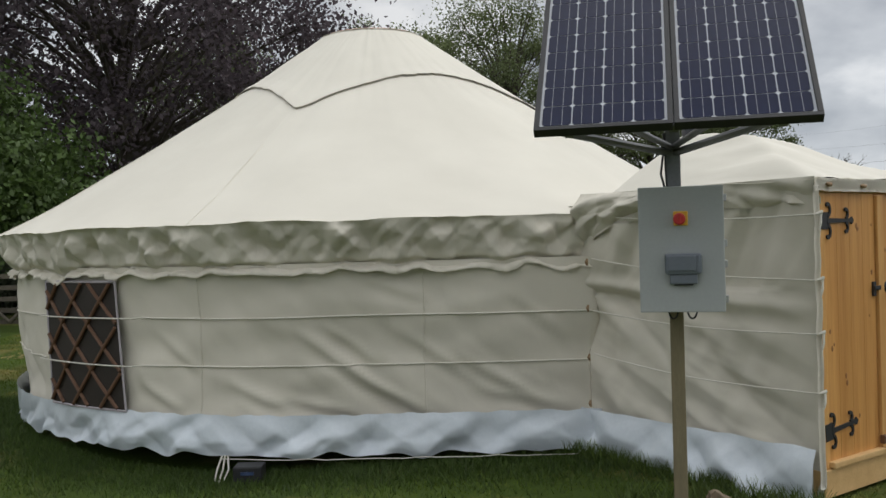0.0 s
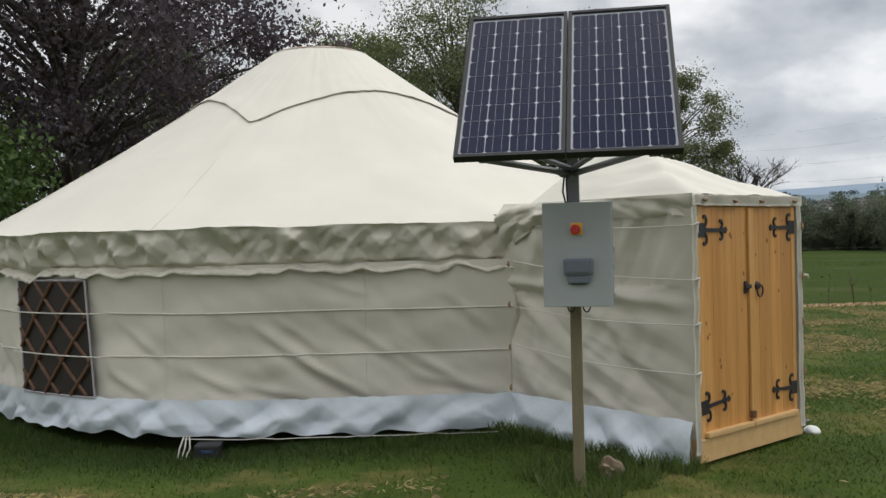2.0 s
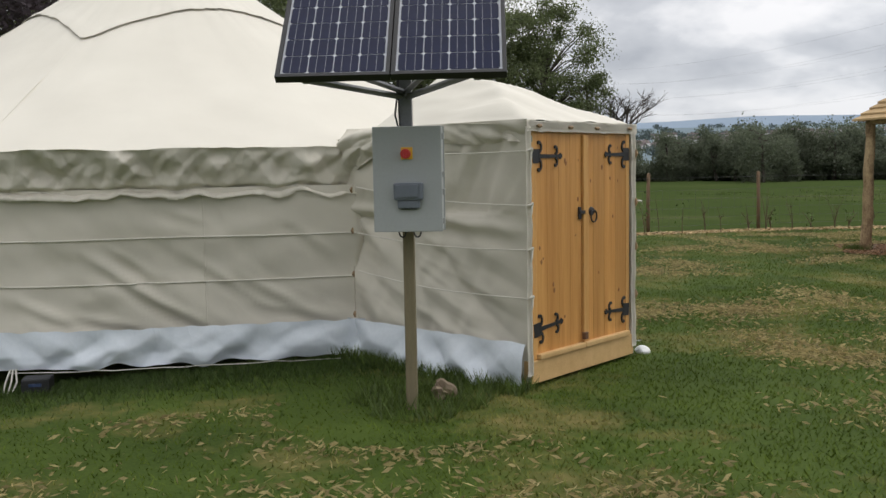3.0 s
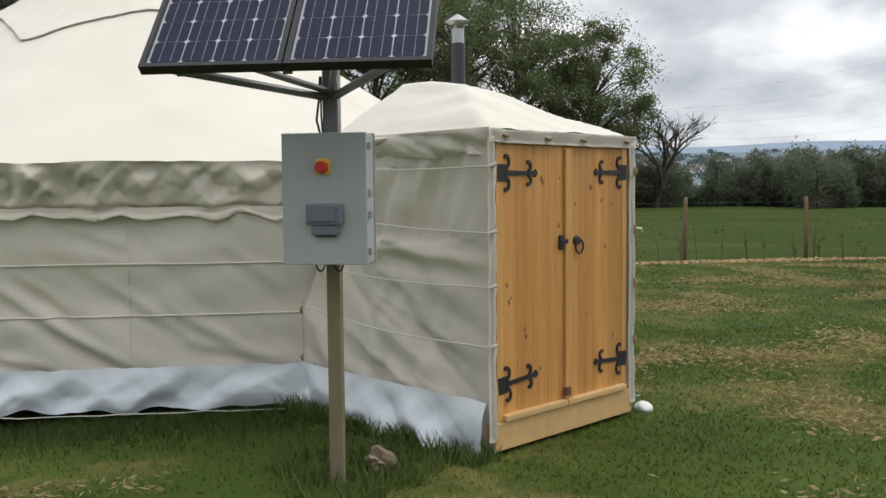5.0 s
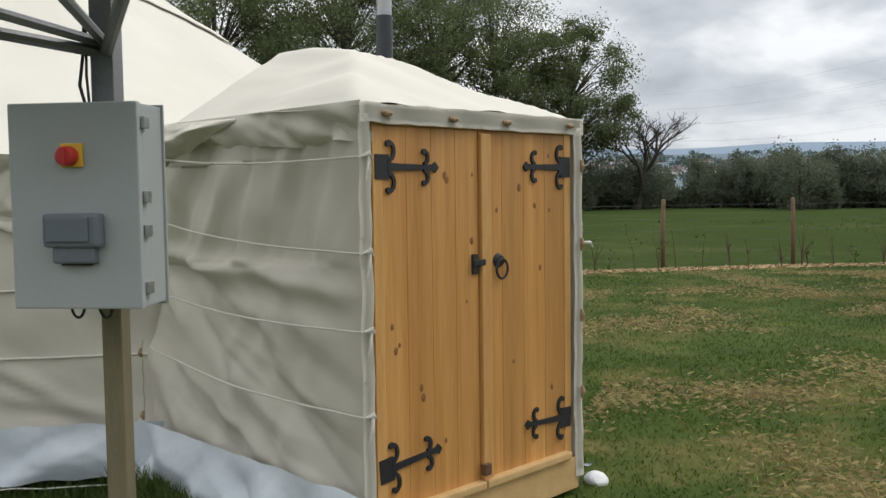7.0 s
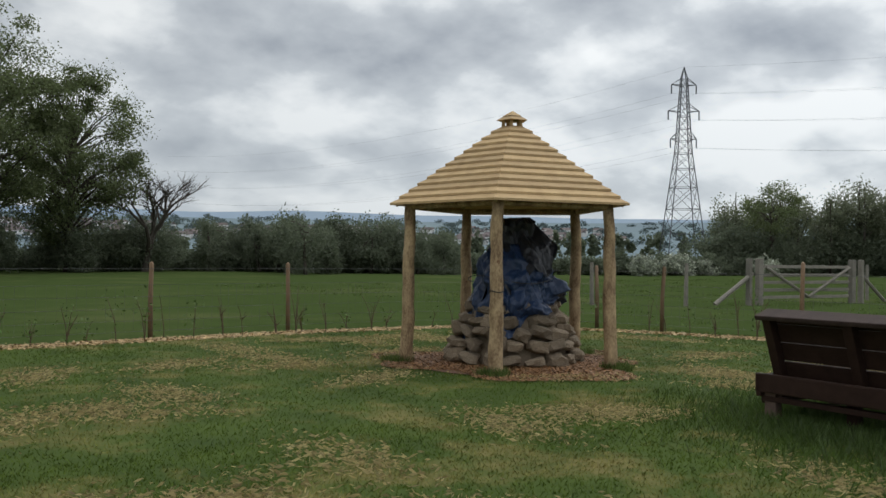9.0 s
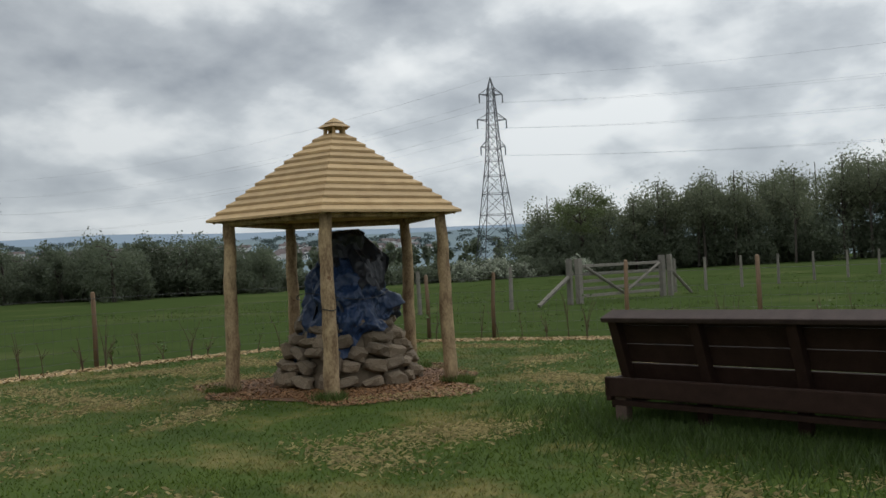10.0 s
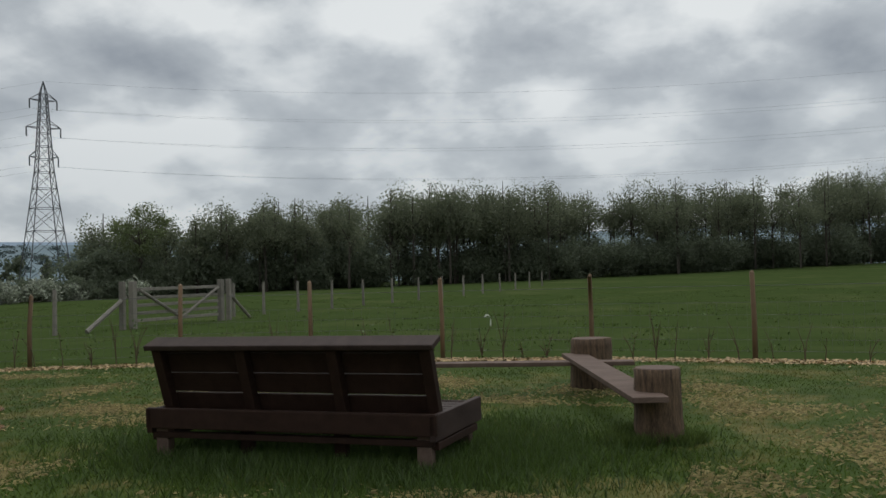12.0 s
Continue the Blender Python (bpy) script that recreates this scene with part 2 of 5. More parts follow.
M_TRUNK = mat("tree_bark", (0.035, 0.028, 0.022), (0.09, 0.075, 0.06), 3, 0.9, 0.6, 14, stretch=(3, 3, 0.7))
M_LEAF = leaf_mat("leaf_green", (0.095, 0.122, 0.050), (0.175, 0.208, 0.092), 0.55)
M_LEAF2 = leaf_mat("leaf_young", (0.055, 0.100, 0.022), (0.11, 0.165, 0.045), 0.3)
M_COPPER = leaf_mat("leaf_copper", (0.070, 0.056, 0.068), (0.145, 0.112, 0.128), 0.5)
# Hedge leaves: green made paler and bluer to carry distance haze.
M_HEDGE = leaf_mat("leaf_hedge_hazed", (0.108, 0.132, 0.086), (0.155, 0.180, 0.115), 0.55, 0.2)
M_BLOSSOM = leaf_mat("blossom", (0.16, 0.19, 0.12), (0.42, 0.44, 0.36))
# Woodland leaves: lightened the same way, haze in the colour.
M_FARLEAF = leaf_mat("leaf_woodland_hazed", (0.135, 0.158, 0.098), (0.20, 0.22, 0.138), 0.55, 0.25)
M_TWIG = mat("twig", (0.06, 0.04, 0.025), (0.13, 0.09, 0.055), 9, 0.8, 0.1, 40)
M_BLADE = grass_mat("grass_blade", (0.112, 0.158, 0.025), (0.062, 0.098, 0.015), (0.28, 0.242, 0.085), 0.50, 0.75)
M_TALL = leaf_mat("tall_grass", (0.07, 0.11, 0.022), (0.12, 0.17, 0.04), 0.45)
M_STRAW = leaf_mat("dry_straw", (0.30, 0.24, 0.11), (0.50, 0.41, 0.20), 0.3)
# Long uncut grass; shade by the skirt and bench is darkened into its green.
M_LUSH_SHADE = leaf_mat("lush_shaded_grass", (0.040, 0.072, 0.012), (0.078, 0.125, 0.024), 0.35)
M_WHITE = mat("white_plastic", (0.70, 0.71, 0.70), (0.8, 0.8, 0.79), 4, 0.45, 0.05, 50)
M_HOUSE = mat("house_wall", (0.5, 0.5, 0.49), (0.72, 0.71, 0.69), 0.05, 0.8, 0, 0.2)
M_HROOF = mat("house_roof", (0.10, 0.085, 0.085), (0.17, 0.13, 0.125), 0.05, 0.8, 0, 0.2)


for m in (M_BENCH, M_BENCHTOP, M_BENCHCAP, M_LAWN, M_BLADE):
    m.node_tree.nodes["Principled BSDF"].inputs["Specular IOR Level"].default_value = 0.12


def crumpled(m, scale, strength, depth, stretch):
    """Adds sharp creases to a cloth: cell borders of two sizes, warped."""
    N, L = m.node_tree.nodes, m.node_tree.links
    b, tc = N["Principled BSDF"], [n for n in N if n.type == "TEX_COORD"][0]
    old = [n for n in N if n.type == "BUMP"][0]
    mp, warp, add = N.new("ShaderNodeMapping"), N.new("ShaderNodeTexNoise"), N.new("ShaderNodeVectorMath")
    mp.inputs["Scale"].default_value = stretch
    warp.inputs["Scale"].default_value = scale * 0.6
    L.new(tc.outputs["Object"], mp.inputs["Vector"])
    L.new(mp.outputs[0], warp.inputs["Vector"])
    add.operation = "MULTIPLY_ADD"
    add.inputs[1].default_value = (0.5 / scale,) * 3
    L.new(warp.outputs["Color"], add.inputs[0])
    L.new(mp.outputs[0], add.inputs[2])
    heights = []
    for k in (1.0, 2.3):
        v = N.new("ShaderNodeTexVoronoi")
        v.feature = "F1"
        v.inputs["Scale"].default_value = scale * k
        L.new(add.outputs[0], v.inputs["Vector"])
        mul = N.new("ShaderNodeMath")
        mul.operation = "MULTIPLY"
        mul.inputs[1].default_value = 1 / k
        L.new(v.outputs["Distance"], mul.inputs[0])
        heights.append(mul.outputs[0])
    total = N.new("ShaderNodeMath")
    L.new(heights[0], total.inputs[0])
    L.new(heights[1], total.inputs[1])
    bp = N.new("ShaderNodeBump")
    bp.inputs["Strength"].default_value, bp.inputs["Distance"].default_value = strength, depth
    L.new(total.outputs[0], bp.inputs["Height"])
    L.new(old.outputs[0], bp.inputs["Normal"])
    L.new(bp.outputs[0], b.inputs["Normal"])


crumpled(M_GATHER, 5.0, 0.5, 0.06, (1, 1, 0.5))
crumpled(M_CANVAS, 2.6, 0.20, 0.04, (1, 1, 0.8))
crumpled(M_PVC, 3.2, 0.22, 0.06, (1, 1, 0.7))
crumpled(M_TARP, 7.0, 0.6, 0.06, (1, 1, 0.8))
crumpled(M_TARPB, 7.0, 0.5, 0.05, (1, 1, 0.8))
crumpled(M_ROOF, 2.2, 0.10, 0.03, (1, 1, 1.0))
M_CELL.node_tree.nodes["Principled BSDF"].inputs["Specular IOR Level"].default_value = 0.22


# ---- mesh helpers ----
def part(name, bm, material, parent=None, label="", smooth=False):
    """Links a bmesh as one mesh object under a thing or a part."""
    me = bpy.data.meshes.new(name)
    bm.to_mesh(me)
    bm.free()
    if smooth:
        me.shade_smooth()
    me.materials.append(material)
    ob = new(name, me)
    ob.parent = parent
    return tagged(ob, label)


def quick(name, verts, faces, material, parent=None, smooth=False):
    me = bpy.data.meshes.new(name)
    me.from_pydata(verts, [], faces)
    me.materials.append(material)
    if smooth:
        me.shade_smooth()
    ob = new(name, me)
    ob.parent = parent
    return ob


def thing(name, m, label, category, group="", kind=""):
    ob = new(name)
    ob.matrix_world = m
    return tagged(ob, label, category, group, kind)


def block(bm, c, s, bevel=0.0, m=None):
    """A box with centre c and size s, with rounded edges."""
    geo = bmesh.ops.create_cube(bm, size=1.0, matrix=(m or Matrix()) @ Matrix.Translation(c) @ Matrix.Diagonal((*s, 1)))
    if bevel:
        edges = list({e for v in geo["verts"] for e in v.link_edges})
        bmesh.ops.bevel(bm, geom=edges, offset=bevel, segments=2, profile=0.6, affect="EDGES")
    return bm


def boxed(c, s, bevel=0.0, m=None):
    return block(bmesh.new(), c, s, bevel, m)


def tube(bm, pts, radii, n=8, cap=True):
    """A round bar through pts."""
    pts = [Vector(p) for p in pts]
    if not hasattr(radii, "__len__"):
        radii = [radii] * len(pts)
    rings, side = [], None
    for i, p in enumerate(pts):
        d = (pts[min(i + 1, len(pts) - 1)] - pts[max(i - 1, 0)]).normalized()
        if side is None:
            side = d.orthogonal().normalized()
        side = (side - d * side.dot(d)).normalized()
        up = d.cross(side)
        rings.append([bm.verts.new(p + radii[i] * (math.cos(2 * math.pi * k / n) * side + math.sin(2 * math.pi * k / n) * up)) for k in range(n)])
    for a, b in zip(rings, rings[1:]):
        for k in range(n):
            bm.faces.new((a[k], a[(k + 1) % n], b[(k + 1) % n], b[k]))
    if cap:
        bm.faces.new(rings[0][::-1])
        bm.faces.new(rings[-1])
    return bm


def tubed(pts, radii, n=8):
    return tube(bmesh.new(), pts, radii, n)


def sheet(f, nu, nv, thick=0.0):
    """A surface from f(u, v), u and v from 0 to 1."""
    bm = bmesh.new()
    g = [[bm.verts.new(f(i / nu, j / nv)) for j in range(nv + 1)] for i in range(nu + 1)]
    for i in range(nu):
        for j in range(nv):
            bm.faces.new((g[i][j], g[i + 1][j], g[i + 1][j + 1], g[i][j + 1]))
    if thick:
        bmesh.ops.solidify(bm, geom=bm.faces[:], thickness=thick)
    return bm


def crease(x, y, seed=0.0):
    """Crumpled sheeting: flat facets meeting in straight folds, from -1 to 1."""
    x, y = x + 0.35 * noise.noise(Vector((x * 0.7, y * 0.7, seed + 31))), y + 0.35 * noise.noise(Vector((x * 0.7, y * 0.7, seed + 57)))
    i, j = math.floor(x), math.floor(y)
    fx, fy = x - i, y - j
    h = [[2 * noise.cell(Vector((i + a + 0.5, j + b + 0.5, seed + 0.5))) - 1 for b in (0, 1)] for a in (0, 1)]
    if fx + fy < 1:
        return h[0][0] + (h[1][0] - h[0][0]) * fx + (h[0][1] - h[0][0]) * fy
    return h[1][1] + (h[0][1] - h[1][1]) * (1 - fx) + (h[1][0] - h[1][1]) * (1 - fy)


def pleat(x):
    """A sharp-edged fold, from 0 to 1."""
    return abs((x % 1.0) * 2 - 1)


def ridge(x, y, z=0.0):
    """Creased cloth: rounded swells between sharp valleys."""
    return 2 * abs(noise.noise(Vector((x, y, z)))) - 0.5


def nz(x, y, z=0.0):
    return noise.noise(Vector((x, y, z)))


# ---- ground ----
FENCE = [(-3, 24), (3, 17.5), (8.4, 17.6), (11.1, 17.7), (15.6, 17.0), (17.3, 13.8), (18.1, 11.3), (18.6, 9.0), (18.75, 6.6), (18.8, 4.0), (18.4, 1.4), (17.9, -1.2), (17.3, -3.7), (8, -24), (-24, -24), (-30, 24)]
HUB = Vector((5.0, 9.0))


def reach(angle):
    """How far the lawn goes from its hub in a direction."""
    d, best = Vector((math.cos(angle), math.sin(angle))), 40.0
    for i, a in enumerate(FENCE):
        a, b = Vector(a) - HUB, Vector(FENCE[(i + 1) % len(FENCE)]) - HUB
        e = b - a
        den = d.x * e.y - d.y * e.x
        if abs(den) > 1e-9:
            s, k = (a.x * e.y - a.y * e.x) / den, (a.x * d.y - a.y * d.x) / den
            if s > 0 and -1e-6 <= k <= 1 + 1e-6:
                best = min(best, s)
    return best


def dip(x, y):
    """The ground falls away a little along the near side of the yurt."""
    return -0.15 * np.exp(-(((x + 2.4) / 2.2) ** 2 + ((y - 6.4) / 1.3) ** 2))


def rise(x, y):
    """The pasture climbs gently towards the wood in the east."""
    s = np.clip((0.9 * x - 0.44 * y - 40) / 87, 0, 1.15)
    return 1.6 * s * s


def height(x, y):
    """Lie of the land: flat to the hedges, a shallow valley, then hills."""
    r = math.hypot(x - 5, y - 9)
    if r < 130:
        return 0.015 * nz(x * 0.5, y * 0.5) * min(1, r / 20) + float(dip(x, y)) + float(rise(x, y))
    far = min(1, (r - 130) / 450)
    z = -9 * math.sin(math.pi * min(1, far)) + float(rise(x, y)) * (1 - far)
    if r > 400:
        k = min(1, (r - 400) / 2200)
        z += k * k * (3 - 2 * k) * (105 + 14 * nz(x * 0.0012, y * 0.0012) + 6 * nz(x * 0.004, y * 0.004))
    return z


SPOKES = 220
gv, gf, gm = [(HUB.x, HUB.y, 0.0)], [], []
outer = [1.0, 1.03, 1.15, 1.4, 1.8, 2.4, 3.2, 3.8, 4.4, 5.2, 6, 7, 8, 9.4, 11, 15, 20, 27, 36, 48, 64, 85, 115, 150, 190, 230]
steps = [k / 24 for k in range(1, 24)] + outer
for i in range(SPOKES):
    a = 2 * math.pi * i / SPOKES
    rr = reach(a)
    for s in steps:
        r = rr * s if s <= 1.03 else 1.03 * rr + 15 * (s - 1.03)
        x, y = HUB.x + r * math.cos(a), HUB.y + r * math.sin(a)
        gv.append((x, y, height(x, y)))
K = len(steps)
for i in range(SPOKES):
    j = (i + 1) % SPOKES
    gf.append((0, 1 + i * K, 1 + j * K))
    gm.append(0)
    for k in range(K - 1):
        gf.append((1 + i * K + k, 1 + i * K + k + 1, 1 + j * K + k + 1, 1 + j * K + k))
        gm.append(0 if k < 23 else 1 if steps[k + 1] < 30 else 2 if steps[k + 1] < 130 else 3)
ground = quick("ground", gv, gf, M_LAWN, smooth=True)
# pasture, then the haze-coloured valley sides and ridge
for m in (M_FIELD, M_HILL_HAZE, M_RIDGE_HAZE):
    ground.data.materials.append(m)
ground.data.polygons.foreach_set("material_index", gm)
tagged(ground, "mown lawn with dry straw patches and green pasture beyond", "ground", kind="structure")


# ---- yurt ----
YC, YR, EAVE_R, EAVE_Z, TOP_R, TOP_Z = Vector((-0.72, 9.98)), 3.63, 3.77, 1.67, 0.56, 3.74
yurt = thing("yurt", pose(YC.x, YC.y, 0), "round cream canvas yurt with a white plastic skirt", "yurt")


def around(a, r, z):
    """A point of the yurt at the angle a (degrees) from its centre."""
    return Vector((r * math.cos(radians(a)), r * math.sin(radians(a)), z))


def eave_wave(a):
    return 0.022 * nz(a * 0.13, 5.5) + 0.008 * nz(a * 0.45, 2.5)


def drawn(a):
    """How far the wall leaves its circle where the canvas is drawn straight to the porch."""
    a = (a + 180) % 360 - 180
    if -91 < a <= -64:
        return 1 / math.cos(radians(a + 91))
    if -64 < a < -44:
        return 1 + 0.122 * (-44 - a) / 20
    return 1.0


def roof_at(a, k):
    """The roof, k from 0 at the eave to 1 at the crown; it sags a little between its poles."""
    r = EAVE_R + (TOP_R - EAVE_R) * k
    z = EAVE_Z + (TOP_Z - EAVE_Z) * k - 0.07 * math.sin(math.pi * k)
    z += eave_wave(a) * (1 - k) ** 3 + 0.022 * nz(a * 0.09, k * 3) * (1 - k) * min(1, k * 6) + 0.008 * (1 - k) * crease(a * 0.12 + k * 2, k * 5, 8) * min(1, k * 8) + 0.010 * min(1, k * 8) * nz(a * 0.5, k * 1.2, 3) - 0.012 * abs(math.sin(radians(a * 9))) * (1 - k) * min(1, k * 8)
    return around(a, r * (1 + 0.6 * (drawn(a) - 1) * (1 - k) ** 2), z)


part("roof", sheet(lambda u, v: roof_at(360 * u, v), 240, 40), M_ROOF, yurt, "smooth pale canvas roof", True)
part("crown_top", sheet(lambda u, v: around(360 * u, TOP_R * (1 - v) + 0.01, TOP_Z + 0.02 + 0.05 * v + 0.012 * nz(u * 20, v * 3)), 60, 6), M_ROOF, yurt, "", True)


def cap_edge(a):
    """How far out the square crown cover reaches."""
    return 1.45 / math.cos(radians((a + 105.6) % 90 - 45))


def cap_at(u, v):
    a = 360 * u
    r = TOP_R - 0.02 + (cap_edge(a) - TOP_R + 0.02) * v
    p = roof_at(a, (EAVE_R - r) / (EAVE_R - TOP_R))
    return p + Vector((0, 0, 0.014 + 0.006 * nz(u * 60, v * 5) + (0.012 * (v > 0.93))))


part("crown_cover", sheet(cap_at, 240, 16), M_ROOF, yurt, "square canvas crown cover", True)
# thin brown line drawn as the shadow under the cover's lifted edge
part("cover_edge_shade", tubed([cap_at(k / 160, 1.0) - Vector((0, 0, 0.008)) for k in range(161)], 0.0016, 5), M_SHADECORD, yurt)
band = bmesh.new()
for k in range(26):
    a = -200 + k * 9
    tube(band, [around(a, TOP_R - 0.03, TOP_Z + 0.02), around(a + 8.5, TOP_R - 0.03, TOP_Z + 0.02)], 0.016, 6)
part("crown_band", band, M_CROWN, yurt, "faded red patterned crown band", True)


def valance_at(u, v):
    """Gathered cloth hanging from the eave."""
    a = 360 * u
    w = a + 9 * v * nz(a * 0.05, 3.0)
    n1, n2, n3 = 1.3 * nz(a * 0.10, 2.0), 1.3 * nz(a * 0.12, 9.0), 1.5 * nz(a * 0.16, 5.0)
    some = 0.5 + abs(nz(a * 0.05, 8.0)) * 1.6
    fold = some * (0.62 * pleat(a * 0.085 + 0.7 * v + 0.8 * n1) + 0.42 * pleat(a * 0.16 - 1.0 * v + 0.7 * n2)) + 0.34 * crease(a * 0.42 - v * 1.8, v * 2.0, 5) + 0.20 * crease(a * 0.9 + v * 2.0, v * 3.5, 9) - 0.45
    swell = math.sin(math.pi * min(1, v * 1.04)) ** 0.7
    hang = 0.05 * nz(a * 0.35, 2.0) + 0.04 * nz(a * 0.12, 7.0)
    peak = min(0.75, max(0.15, 0.45 + 0.3 * crease(a * 0.22, 0.5, 12)))
    fold += 0.30 * (v / peak if v < peak else max(0, (0.86 - v) / (0.86 - peak))) - 0.15
    pinch = 0.055 * math.exp(-((v - 0.84) / 0.06) ** 2)
    r = EAVE_R + 0.01 - 0.10 * v + 0.088 * swell * fold - pinch + (0.05 * nz(a * 0.9, 4.0) * (v - 0.84) / 0.16 if v > 0.84 else 0)
    return around(a, r * (1 + (0.6 + 0.3 * v) * (drawn(a) - 1)), EAVE_Z + 0.004 + eave_wave(a) - 0.37 * v + hang * v * v)


for k in range(26):
    a = 212 + 4.2 * k
    w = 3.3 if k % 3 else 2.2
    pts = []
    for j in range(9):
        u = (a + w * j / 8) / 360
        p = valance_at(u, 0.85)
        pts.append(p * 1.0 + Vector((p.x, p.y, 0)).normalized() * (0.012 if 0 < j < 8 else -0.004))
    part("draw_cord", tubed(pts, 0.005, 5), M_ROPE, yurt)
part("valance", sheet(valance_at, 1700, 40), M_GATHER, yurt, "gathered canvas valance with deep creases", True)


# long slanting folds of the wall: angle and height at both ends, and depth
FOLDS = [(-96, 0.62, -83, 0.12, 0.030), (-93, 0.66, -86, 0.38, 0.026), (-90, 0.36, -80, 0.06, 0.030), (-84, 0.60, -74, 0.22, 0.022), (-104, 0.30, -95, 0.08, 0.024), (-99, 0.20, -88, 0.08, 0.024),
         (-78, 0.45, -68, 0.12, 0.024), (-114, 0.62, -106, 0.30, 0.016), (-72, 0.80, -66, 0.50, 0.016), (-88, 0.92, -80, 0.76, 0.012), (-116, 0.28, -109, 0.10, 0.020), (-76, 0.24, -66, 0.10, 0.022)]


def wall_at(u, v):
    a = 360 * u
    r = YR - 0.02 * math.sin(v * math.pi * 3) ** 2 * 0.4 + 0.020 * nz(a * 0.16 + v * 2.4, v * 1.3) + 0.022 * (1 - v) * ridge(a * 0.10 + v * 2.6, v * 1.1, 2) + 0.030 * (1.05 - v) * crease(a * 0.10 + v * 1.6, v * 2.0 - a * 0.03, 4) + 0.016 * nz(a * 0.12 - v * 5.5, a * 0.05 + v * 1.5, 6) + 0.012 * (1.2 - v) * crease(a * 0.30 + v * 3.6, v * 2.0 - a * 0.05, 11)
    r += 0.03 * max(0, 0.35 - v) * nz(a * 0.33 - v * 7, 2.2)
    for fa, fv, ta, tv, amp in FOLDS:
        du, dv = ta - fa, (tv - fv) * 18
        x, y = (a - 360 if a > 180 else a) - fa, (v - fv) * 18
        k = (x * du + y * dv) / (du * du + dv * dv)
        if 0 < k < 1:
            off = (x * dv - y * du) / math.hypot(du, dv)
            r += amp * math.sin(math.pi * k) ** 0.8 * (math.exp(-(off / 0.55) ** 2) - 0.7 * math.exp(-((off - 0.9) / 0.7) ** 2))
    return around(a, r * drawn(a), 0.20 + 1.18 * v)


part("wall_canvas", sheet(wall_at, 760, 44), M_CANVAS, yurt, "taut cream canvas wall", True)


def skirt_at(u, v):
    a = 360 * u
    n1, n2 = 1.1 * nz(a * 0.11, 2.0), 1.1 * nz(a * 0.13, 9.0)
    body = min(1, v * 1.5) if v < 0.86 else 1 - 2.2 * (v - 0.86)
    deep = (0.6 + 0.8 * abs(nz(a * 0.07, 4.0))) * (0.2 if 150 < a < 224 else 0.6 if a < 238 else 1.0)
    r = YR + 0.022 + deep * body * (0.080 * pleat(a * 0.085 + 0.55 * v + 0.7 * n1) + 0.040 * (1 + nz(a * 0.06, 6.0)) * pleat(a * 0.15 - 0.75 * v + 0.6 * n2)) + 0.022 * body * crease(a * 0.34 + v, v * 1.6, 3)
    z = 0.31 + 0.018 * nz(a * 0.5, 1.0) * (1 - v) - (0.285 + 0.05 * nz(a * 0.3, 8.0)) * v
    return around(a, r * drawn(a), z)


part("skirt", sheet(skirt_at, 1100, 20), M_PVC, yurt, "creased pale blue-white plastic skirt", True)
for z, ph in ((1.0, 0.0), (0.65, 3.0)):
    cord = []
    for k in range(150):
        a = 200 + 95.5 * k / 149
        zz = z + 0.010 * nz(a * 0.06, ph)
        p = wall_at(a / 360, (zz - 0.20) / 1.18)
        cord.append(around(a, math.hypot(p.x, p.y) + 0.008 if not 225.5 < a < 244.5 else YR + 0.069, zz))
    part("rope", tubed(cord, 0.0058, 6), M_ROPE, yurt, "pale cord tied round the wall")
part("hem_cord", tubed([around(a, (YR + 0.085) * drawn(a), 0.012 + 0.012 * nz(a * 0.4, 0)) for a in range(-104, -64, 2)], 0.004, 5), M_ROPE, yurt)
seams = ((-107.1, 0.30), (-81.0, 0.3))
for a, _ in seams:
    part("wall_seam", tubed([(lambda p: p + Vector((p.x, p.y, 0)).normalized() * 0.002)(wall_at((a % 360) / 360, 0.07 + 0.9 * k / 24)) for k in range(25)], 0.004, 5), M_CANVAS, yurt)
for a in (-107.0, -150.0):
    part("roof_seam", tubed([roof_at(a, k / 20) + Vector((0, 0, 0.004)) for k in range(0, 15)], 0.003, 5), M_ROOF, yurt)
def win_a(u, v):
    """The angle of a place on the window, which hangs a little askew."""
    return -132.2 - 1.3 * v + 14.8 * u


# window: clear plastic sheet coloured near-black for the unlit inside, wall's wooden lattice behind
win = part("window", sheet(lambda u, v: around(win_a(u, v), YR + 0.030, 0.31 + 0.96 * v), 16, 4), M_UNLIT, yurt, "plastic window behind diagonal lattice, coloured near-black as the unlit inside")
for sgn in (1, -1):
    for k in range(-3, 5):
        pts = []
        for j in range(61):
            z = j / 60
            u = k * 0.36 + sgn * z * 0.95 + (0 if sgn > 0 else 0.55)
            if 0.01 <= u <= 0.99:
                pts.append(around(win_a(u, z), YR + 0.036 + (0.008 if sgn > 0 else 0), 0.32 + 0.94 * z))
        if len(pts) > 2:
            bar = bmesh.new()
            tube(bar, pts, 0.015, 6)
            part("lattice_slat", bar, M_LATTICE, win)
for z in (0.305, 1.275):
    part("window_hem", tubed([around(win_a(k / 20, (z - 0.31) / 0.96), YR + 0.03, z) for k in range(21)], 0.010, 6), M_WINFRAME, win)
for a in (0.0, 1.0):
    part("window_hem", tubed([around(win_a(a, k / 6), YR + 0.03, 0.30 + 0.98 * k / 6) for k in range(7)], 0.009, 6), M_WINFRAME, win)

# ---- porch with its doors ----
PU, PV = Vector((0.8052, 0.593, 0)), Vector((-0.593, 0.8052, 0))
PM = Matrix(((PU.x, PV.x, 0, 2.047), (PU.y, PV.y, 0, 4.985), (0, 0, 1, 0), (0, 0, 0, 1)))
PW = 1.27
